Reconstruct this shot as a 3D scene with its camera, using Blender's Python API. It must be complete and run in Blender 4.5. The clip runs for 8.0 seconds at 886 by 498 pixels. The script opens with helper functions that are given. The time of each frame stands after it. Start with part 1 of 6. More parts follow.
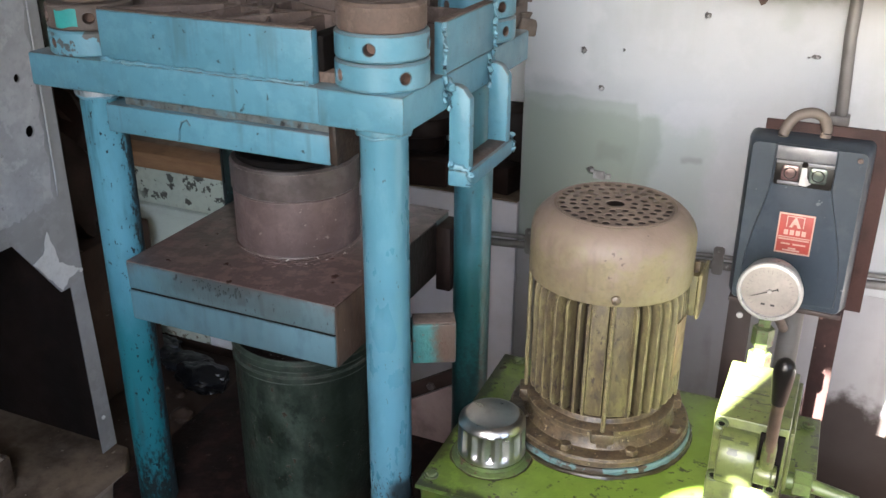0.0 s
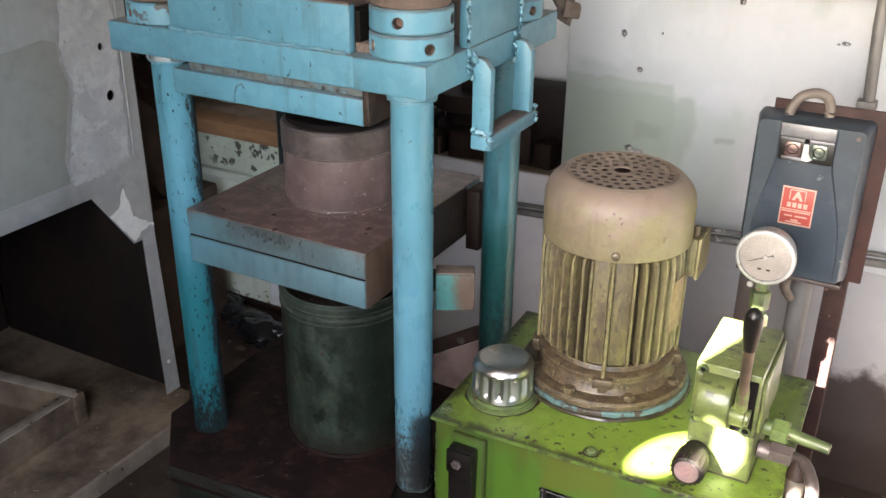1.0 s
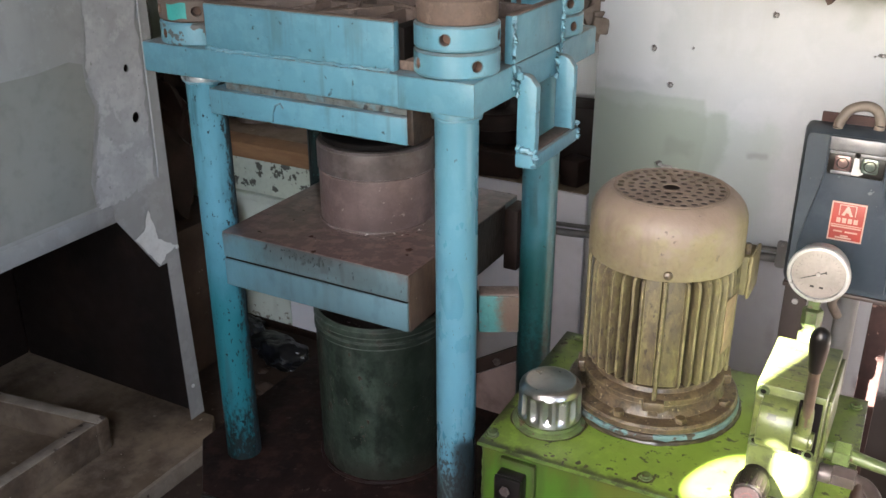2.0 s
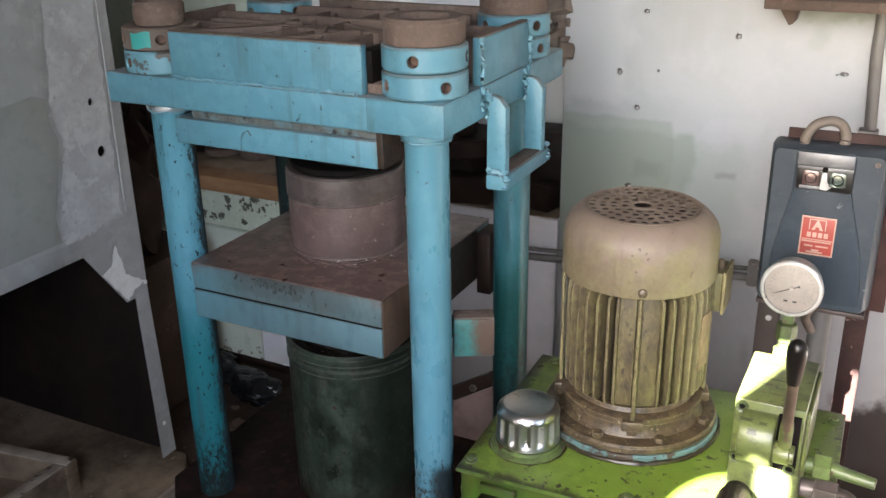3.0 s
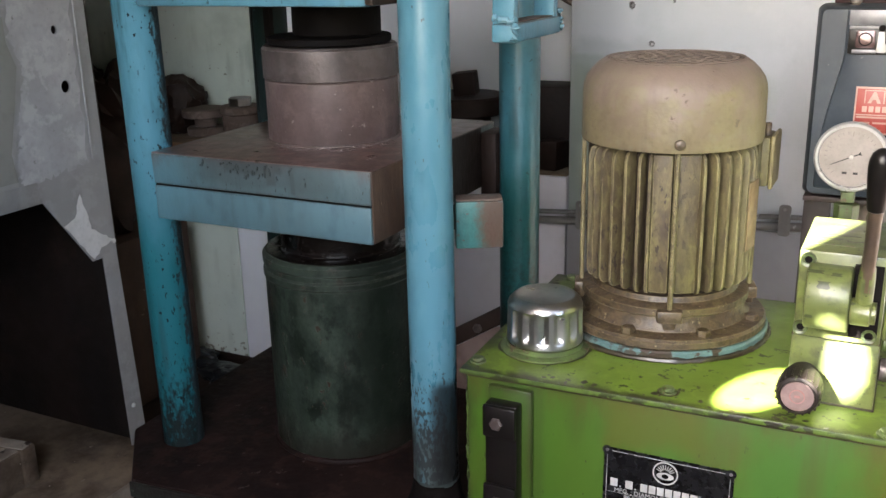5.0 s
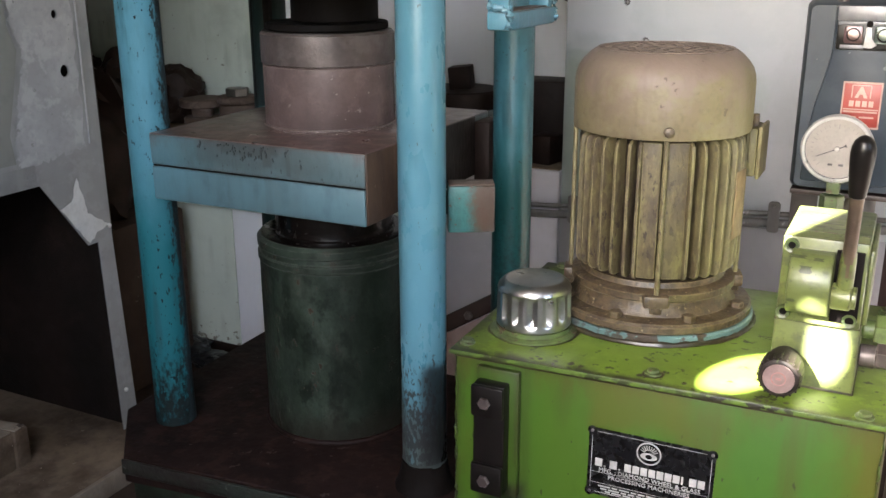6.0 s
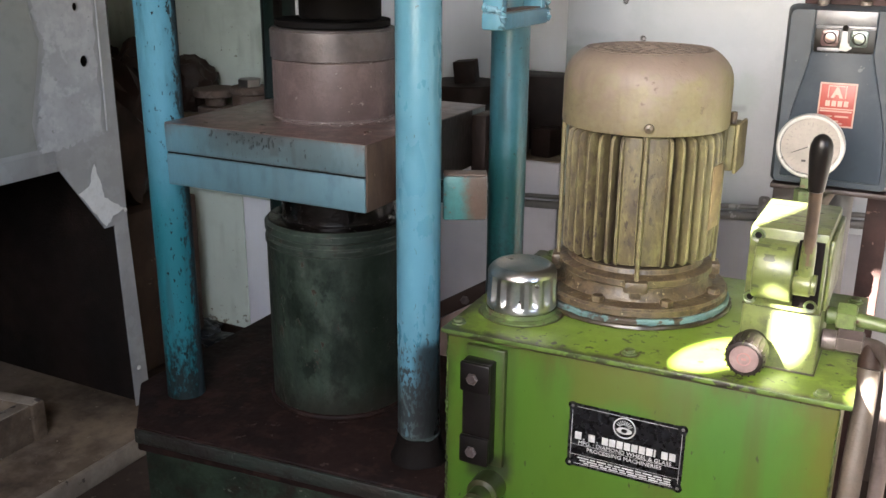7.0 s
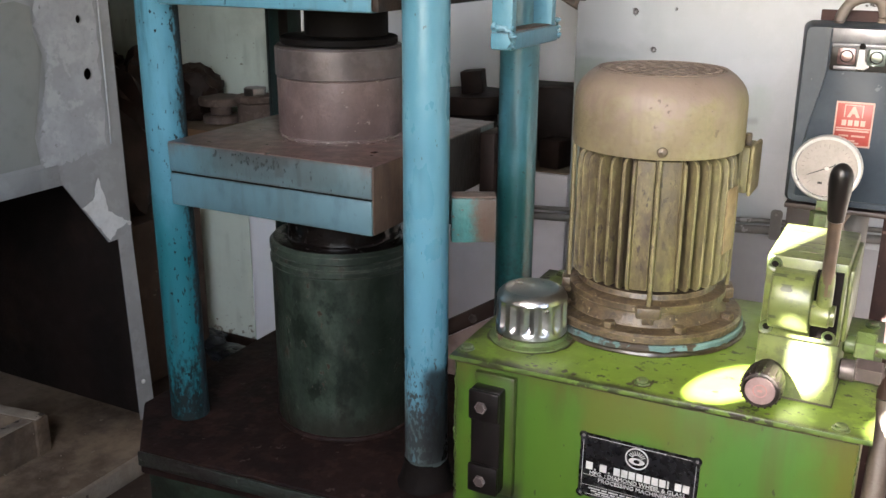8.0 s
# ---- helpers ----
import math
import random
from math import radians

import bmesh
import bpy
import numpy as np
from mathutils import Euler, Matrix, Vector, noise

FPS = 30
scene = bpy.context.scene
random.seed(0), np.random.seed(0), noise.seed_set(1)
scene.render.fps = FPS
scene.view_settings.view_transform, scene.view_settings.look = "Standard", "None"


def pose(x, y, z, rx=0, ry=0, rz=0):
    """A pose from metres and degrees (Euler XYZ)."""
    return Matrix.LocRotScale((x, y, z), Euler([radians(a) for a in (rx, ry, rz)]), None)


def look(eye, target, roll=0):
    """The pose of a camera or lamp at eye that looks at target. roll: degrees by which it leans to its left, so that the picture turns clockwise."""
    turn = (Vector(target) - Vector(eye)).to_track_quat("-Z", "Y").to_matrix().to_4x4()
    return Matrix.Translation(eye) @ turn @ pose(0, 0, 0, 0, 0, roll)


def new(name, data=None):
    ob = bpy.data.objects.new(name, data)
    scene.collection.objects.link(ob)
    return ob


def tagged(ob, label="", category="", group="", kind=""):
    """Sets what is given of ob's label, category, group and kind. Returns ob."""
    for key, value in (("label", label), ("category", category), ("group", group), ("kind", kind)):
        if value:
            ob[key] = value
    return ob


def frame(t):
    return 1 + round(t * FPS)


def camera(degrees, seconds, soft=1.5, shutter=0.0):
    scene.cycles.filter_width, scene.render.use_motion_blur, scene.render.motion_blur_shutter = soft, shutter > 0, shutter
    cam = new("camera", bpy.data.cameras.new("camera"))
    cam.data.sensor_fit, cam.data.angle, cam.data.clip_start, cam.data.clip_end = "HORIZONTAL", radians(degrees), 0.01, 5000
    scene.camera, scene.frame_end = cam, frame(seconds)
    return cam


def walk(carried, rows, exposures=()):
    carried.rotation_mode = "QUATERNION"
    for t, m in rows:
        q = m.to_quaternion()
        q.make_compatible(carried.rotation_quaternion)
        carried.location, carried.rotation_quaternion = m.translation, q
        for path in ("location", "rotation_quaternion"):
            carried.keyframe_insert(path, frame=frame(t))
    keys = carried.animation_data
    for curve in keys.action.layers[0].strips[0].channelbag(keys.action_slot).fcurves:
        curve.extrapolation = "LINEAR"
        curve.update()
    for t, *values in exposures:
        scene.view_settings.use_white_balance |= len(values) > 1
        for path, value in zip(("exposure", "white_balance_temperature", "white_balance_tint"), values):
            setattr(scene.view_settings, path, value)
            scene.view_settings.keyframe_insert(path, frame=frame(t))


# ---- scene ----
cam = camera(50.3, 8.0)
METRES, EYE, TILT, LEAN, TURN = 0.85, 1.60, 0.0, -0.5, 24.0
ROWS = [
    (0.0, 0.0, 0.0, 0.0, -0.08, -24.14, 0.18),
    (0.5, 0.0799, -0.1267, 0.0201, 3.33, -24.86, 0.1),
    (1.0, 0.1023, -0.182, 0.0221, 4.91, -24.97, -0.0),
    (1.5, 0.0465, -0.1814, 0.0228, 5.13, -24.45, 0.16),
    (3.0, 0.0189, -0.1424, -0.0111, 2.64, -21.92, 1.39),
    (3.5, 0.039, -0.1085, -0.0735, 2.08, -20.96, 1.26),
    (4.0, 0.0367, -0.0657, -0.2142, 2.11, -19.18, 1.6),
    (4.5, 0.0126, -0.0392, -0.3627, 2.19, -17.37, 1.75),
    (6.0, 0.0036, -0.0446, -0.4414, 2.35, -17.36, 0.72),
    (6.5, 0.0269, -0.1165, -0.4274, 2.8, -17.84, 0.3),
    (7.0, 0.0385, -0.1431, -0.4204, 3.3, -17.87, 0.11),
    (7.5, 0.0399, -0.1257, -0.4128, 3.5, -17.91, 0.12),
    (8.0, 0.0327, -0.1001, -0.3897, 3.66, -17.94, 0.2),
]
PATH = [(t, pose(0, 0, EYE, TILT, LEAN, TURN) @ pose(METRES * x, METRES * y, METRES * z, 90 + pitch, roll, yaw)) for t, x, y, z, yaw, pitch, roll in ROWS]
PATH += [
    (1.7, look((0.082, -0.118, 1.615), (-0.806, 1.473, 0.790), 0.1)),
    (2.8, look((0.062, -0.102, 1.600), (-0.793, 1.541, 0.846), -1.1)),
    (4.2, look((0.047, -0.031, 1.357), (-0.804, 1.669, 0.736), -1.3)),
    (4.7, look((0.013, -0.011, 1.261), (-0.846, 1.693, 0.664), -1.4)),
    (5.8, look((0.002, -0.006, 1.228), (-0.850, 1.699, 0.620), -0.8)),
]
walk(cam, sorted(PATH, key=lambda row: row[0]), exposures=[(0.0, 5.56, 6150, 10), (0.5, 5.62, 6420, 10), (1.0, 5.77, 6500, 10), (1.7, 5.69, 6480, 10), (3.0, 5.52, 6360, 10), (3.5, 5.53, 6500, 10), (4.0, 5.47, 6430, 10), (4.7, 5.43, 6400, 10), (6.0, 5.44, 6480, 10), (6.6, 5.62, 6500, 10), (8.0, 5.63, 6500, 10)])


# ---------------------------------------------------------------- light
SUN_WAY = Vector((0.36, 1.0, -0.625)).normalized()
world = bpy.data.worlds.new("world")
scene.world = world
world.use_nodes = True
wn = world.node_tree
sky = wn.nodes.new("ShaderNodeTexSky")
sky.sky_type, sky.sun_disc = "NISHITA", False
sky.air_density, sky.dust_density, sky.ozone_density = 0.9, 2.2, 0.7
sky.sun_elevation = math.asin(-SUN_WAY.z)
sky.sun_rotation = math.atan2(-SUN_WAY.x, -SUN_WAY.y)
wn.links.new(sky.outputs[0], wn.nodes["Background"].inputs[0])
wn.nodes["Background"].inputs[1].default_value = 0.05


def lamp(name, kind, m, energy, color, **more):
    data = bpy.data.lights.new(name, kind)
    data.energy, data.color = energy, color
    if kind == "SUN":
        data.angle = more["angle"]
    else:
        data.shape, data.size, data.size_y = "RECTANGLE", more["size"], more["size_y"]
    ob = new(name, data)
    ob.matrix_world = m
    return ob


lamp("sun", "SUN", look((0, 0, 5), Vector((0, 0, 5)) + SUN_WAY), 5.0, (1.0, 0.95, 0.86), angle=radians(0.35))
# sky light: an added fill in an unseen high front opening, and the side window
lamp("front_fill_light", "AREA", look((-0.02, -0.97, 1.80), (-0.5, 1.5, 0.55)), 0.58, (1.0, 0.93, 0.83), size=0.95, size_y=1.25)
lamp("side_window_light", "AREA", look((1.57, 0.0, 1.75), (-0.6, 1.5, 0.8)), 0.10, (1.0, 0.93, 0.83), size=0.75, size_y=0.85)


# ---------------------------------------------------------------- materials
def mat(name, base, var=None, scale=6.0, rough=0.5, metal=0.0, chip=None, chips=0.0, chip_scale=45.0,
        grime=None, grimes=0.0, grime_scale=5.0, dust=None, dusts=0.0, bump=0.15, bump_scale=160.0, spec=0.5, stretch=1.0, low=None, tone=None, mottle=0.35,
        edge=None, streak=None, side=None, blotch=None, flank_shade=None, soak_and_shade=None, zones=(), patches=()):
    """A procedural surface: two tones, large stains, chipped paint, settled dust, painted shade and fine relief."""
    m = bpy.data.materials.new(name)
    m.use_nodes = True
    n, l = m.node_tree.nodes, m.node_tree.links
    bsdf = n["Principled BSDF"]
    geo = n.new("ShaderNodeNewGeometry")
    place = geo.outputs["Position"]
    if stretch != 1.0:
        mp = n.new("ShaderNodeMapping")
        mp.inputs["Scale"].default_value = (1, 1, stretch)
        l.new(place, mp.inputs["Vector"])
        place = mp.outputs[0]

    def noise_tex(sc, detail=5.0, rgh=0.55):
        t = n.new("ShaderNodeTexNoise")
        t.inputs["Scale"].default_value, t.inputs["Detail"].default_value, t.inputs["Roughness"].default_value = sc, detail, rgh
        l.new(place, t.inputs["Vector"])
        return t.outputs["Fac"]

    def ramp(fac, a, b):
        r = n.new("ShaderNodeMapRange")
        r.interpolation_type = "SMOOTHSTEP"
        r.inputs["From Min"].default_value, r.inputs["From Max"].default_value = a, b
        l.new(fac, r.inputs["Value"])
        return r.outputs[0]

    def mix(fac, a, b):
        x = n.new("ShaderNodeMix")
        x.data_type = "RGBA"
        l.new(fac, x.inputs[0])
        for sock, v in ((x.inputs[6], a), (x.inputs[7], b)):
            if isinstance(v, tuple):
                sock.default_value = (*v, 1)
            else:
                l.new(v, sock)
        return x.outputs[2]

    def times(a, b):
        x = n.new("ShaderNodeMath")
        x.operation = "MULTIPLY"
        for sock, v in zip(x.inputs, (a, b)):
            if isinstance(v, float):
                sock.default_value = v
            else:
                l.new(v, sock)
        return x.outputs[0]

    if var is None:
        var = tuple(c * 0.78 for c in base)
    color = mix(ramp(noise_tex(scale), 0.35, 0.68), base, var)
    fine = noise_tex(bump_scale, 3.0)
    color = mix(times(ramp(noise_tex(scale * 9), 0.45, 0.75), mottle), color, tuple(c * 0.6 for c in base))
    if tone:
        tz = n.new("ShaderNodeSeparateXYZ")
        l.new(geo.outputs["Position"], tz.inputs[0])
        shifted = n.new("ShaderNodeMath")
        shifted.operation = "MULTIPLY_ADD"
        l.new(noise_tex(scale * 2.5), shifted.inputs[0])
        shifted.inputs[1].default_value = 0.3
        l.new(tz.outputs["Z"], shifted.inputs[2])
        color = mix(ramp(shifted.outputs[0], tone[1] + 0.15, tone[2] + 0.15), color, tone[0])
    if blotch:
        color = mix(times(ramp(noise_tex(blotch[1], 6.0, 0.65), 0.50, 0.62), blotch[2]), color, blotch[0])
    if streak:
        run = n.new("ShaderNodeMapping")
        run.inputs["Scale"].default_value = (1, 1, 0.09)
        l.new(geo.outputs["Position"], run.inputs["Vector"])
        t = n.new("ShaderNodeTexNoise")
        t.inputs["Scale"].default_value, t.inputs["Detail"].default_value = streak[2], 4.0
        l.new(run.outputs[0], t.inputs["Vector"])
        color = mix(times(times(ramp(t.outputs["Fac"], 0.50, 0.70), ramp(noise_tex(7.0), 0.40, 0.62)), streak[1]), color, streak[0])
    if grime:
        g = times(ramp(noise_tex(grime_scale, 7.0, 0.62), 0.62 - grimes * 0.3, 0.74), 0.85)
        color = mix(g, color, grime)
    chipf = None
    if chip:
        chip_noise = noise_tex(chip_scale, 4.0, 0.6)
        patch_noise = noise_tex(chip_scale * 0.13, 2.0)
        if low:
            zz = n.new("ShaderNodeSeparateXYZ")
            l.new(geo.outputs["Position"], zz.inputs[0])
            worn = times(ramp(zz.outputs["Z"], low[0], low[1]), 0.22)
            more = n.new("ShaderNodeMath")
            l.new(chip_noise, more.inputs[0])
            l.new(worn, more.inputs[1])
            also = n.new("ShaderNodeMath")
            l.new(patch_noise, also.inputs[0])
            l.new(worn, also.inputs[1])
            chip_noise, patch_noise = more.outputs[0], also.outputs[0]
        if side:
            face = n.new("ShaderNodeSeparateXYZ")
            l.new(geo.outputs["Normal"], face.inputs[0])
            part_worn = times(ramp(face.outputs["Y"], side[0], side[1]), side[2])
            plus = n.new("ShaderNodeMath")
            l.new(chip_noise, plus.inputs[0])
            l.new(part_worn, plus.inputs[1])
            chip_noise = plus.outputs[0]
        both = times(ramp(chip_noise, 0.66 - chips * 0.2, 0.69 - chips * 0.2),
                     ramp(patch_noise, 0.36, 0.52))
        chipf = both
        color = mix(both, color, chip)
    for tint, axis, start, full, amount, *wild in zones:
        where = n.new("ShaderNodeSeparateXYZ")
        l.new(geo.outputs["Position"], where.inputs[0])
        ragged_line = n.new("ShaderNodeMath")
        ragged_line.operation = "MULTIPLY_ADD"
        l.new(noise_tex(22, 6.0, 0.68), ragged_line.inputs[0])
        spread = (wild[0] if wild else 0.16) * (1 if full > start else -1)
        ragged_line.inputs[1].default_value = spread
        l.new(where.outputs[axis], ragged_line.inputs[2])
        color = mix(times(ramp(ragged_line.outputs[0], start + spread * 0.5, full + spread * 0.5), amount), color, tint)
    for tint, x0, x1, z0, z1, soft, amount in patches:
        at = n.new("ShaderNodeSeparateXYZ")
        l.new(geo.outputs["Position"], at.inputs[0])
        drift = []
        for out, sc in (("X", 9.0), ("Z", 12.0)):
            add = n.new("ShaderNodeMath")
            add.operation = "MULTIPLY_ADD"
            l.new(noise_tex(sc, 6.0, 0.6), add.inputs[0])
            add.inputs[1].default_value = soft * 6.0
            l.new(at.outputs[out], add.inputs[2])
            drift.append(add.outputs[0])
        k = soft * 3.0
        f = times(times(ramp(drift[0], x0 + k - soft, x0 + k + soft), ramp(drift[0], x1 + k + soft, x1 + k - soft)),
                  times(ramp(drift[1], z0 + k - soft, z0 + k + soft), ramp(drift[1], z1 + k + soft, z1 + k - soft)))
        color = mix(times(f, amount), color, tint)
    # darkens the lower column: oily foot dirt and, on the rear column, painted shade
    if soak_and_shade:
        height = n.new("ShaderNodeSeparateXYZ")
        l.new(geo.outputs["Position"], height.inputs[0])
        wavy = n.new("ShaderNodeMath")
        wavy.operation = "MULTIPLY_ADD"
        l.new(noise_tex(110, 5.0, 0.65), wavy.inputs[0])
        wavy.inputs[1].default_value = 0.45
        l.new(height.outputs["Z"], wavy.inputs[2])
        color = mix(ramp(wavy.outputs[0], soak_and_shade[1] + 0.225, soak_and_shade[2] + 0.225), color, soak_and_shade[0])
    # darkens faces by their normal: side shade put into the colour
    if flank_shade:
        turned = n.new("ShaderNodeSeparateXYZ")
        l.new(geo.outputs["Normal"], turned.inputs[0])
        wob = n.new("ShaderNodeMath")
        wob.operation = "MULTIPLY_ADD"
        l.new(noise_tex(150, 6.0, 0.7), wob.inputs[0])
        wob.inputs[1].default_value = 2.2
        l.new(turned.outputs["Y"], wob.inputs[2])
        color = mix(times(ramp(wob.outputs[0], flank_shade[1], flank_shade[2]), 0.92), color, flank_shade[0])
    if edge:
        rounded = n.new("ShaderNodeBevel")
        rounded.samples = 4
        rounded.inputs["Radius"].default_value = edge[1]
        dot = n.new("ShaderNodeVectorMath")
        dot.operation = "DOT_PRODUCT"
        l.new(rounded.outputs[0], dot.inputs[0])
        l.new(geo.outputs["Normal"], dot.inputs[1])
        rim_fac = times(ramp(dot.outputs["Value"], 0.998, 0.93), ramp(noise_tex(edge[3], 5.0, 0.65), 0.40, 0.53))
        color = mix(times(rim_fac, edge[2]), color, edge[0])
    if dust:
        sep = n.new("ShaderNodeSeparateXYZ")
        l.new(geo.outputs["Normal"], sep.inputs[0])
        up = ramp(sep.outputs["Z"], 0.15, 0.95)
        d = times(times(up, ramp(noise_tex(scale * 2.3), 0.25, 0.62)), dusts)
        color = mix(d, color, dust)
    l.new(color, bsdf.inputs["Base Color"])
    r = n.new("ShaderNodeMapRange")
    r.inputs["To Min"].default_value, r.inputs["To Max"].default_value = max(rough - 0.12, 0.03), min(rough + 0.16, 1)
    l.new(noise_tex(scale * 5), r.inputs["Value"])
    l.new(r.outputs[0], bsdf.inputs["Roughness"])
    bsdf.inputs["Metallic"].default_value = metal
    bsdf.inputs["Specular IOR Level"].default_value = spec
    if bump:
        b = n.new("ShaderNodeBump")
        b.inputs["Strength"].default_value, b.inputs["Distance"].default_value = bump, 0.004
        h = fine
        if chipf:
            x = n.new("ShaderNodeMath")
            x.operation = "SUBTRACT"
            l.new(fine, x.inputs[0])
            l.new(chipf, x.inputs[1])
            h = x.outputs[0]
        l.new(h, b.inputs["Height"])
        l.new(b.outputs[0], bsdf.inputs["Normal"])
    return m


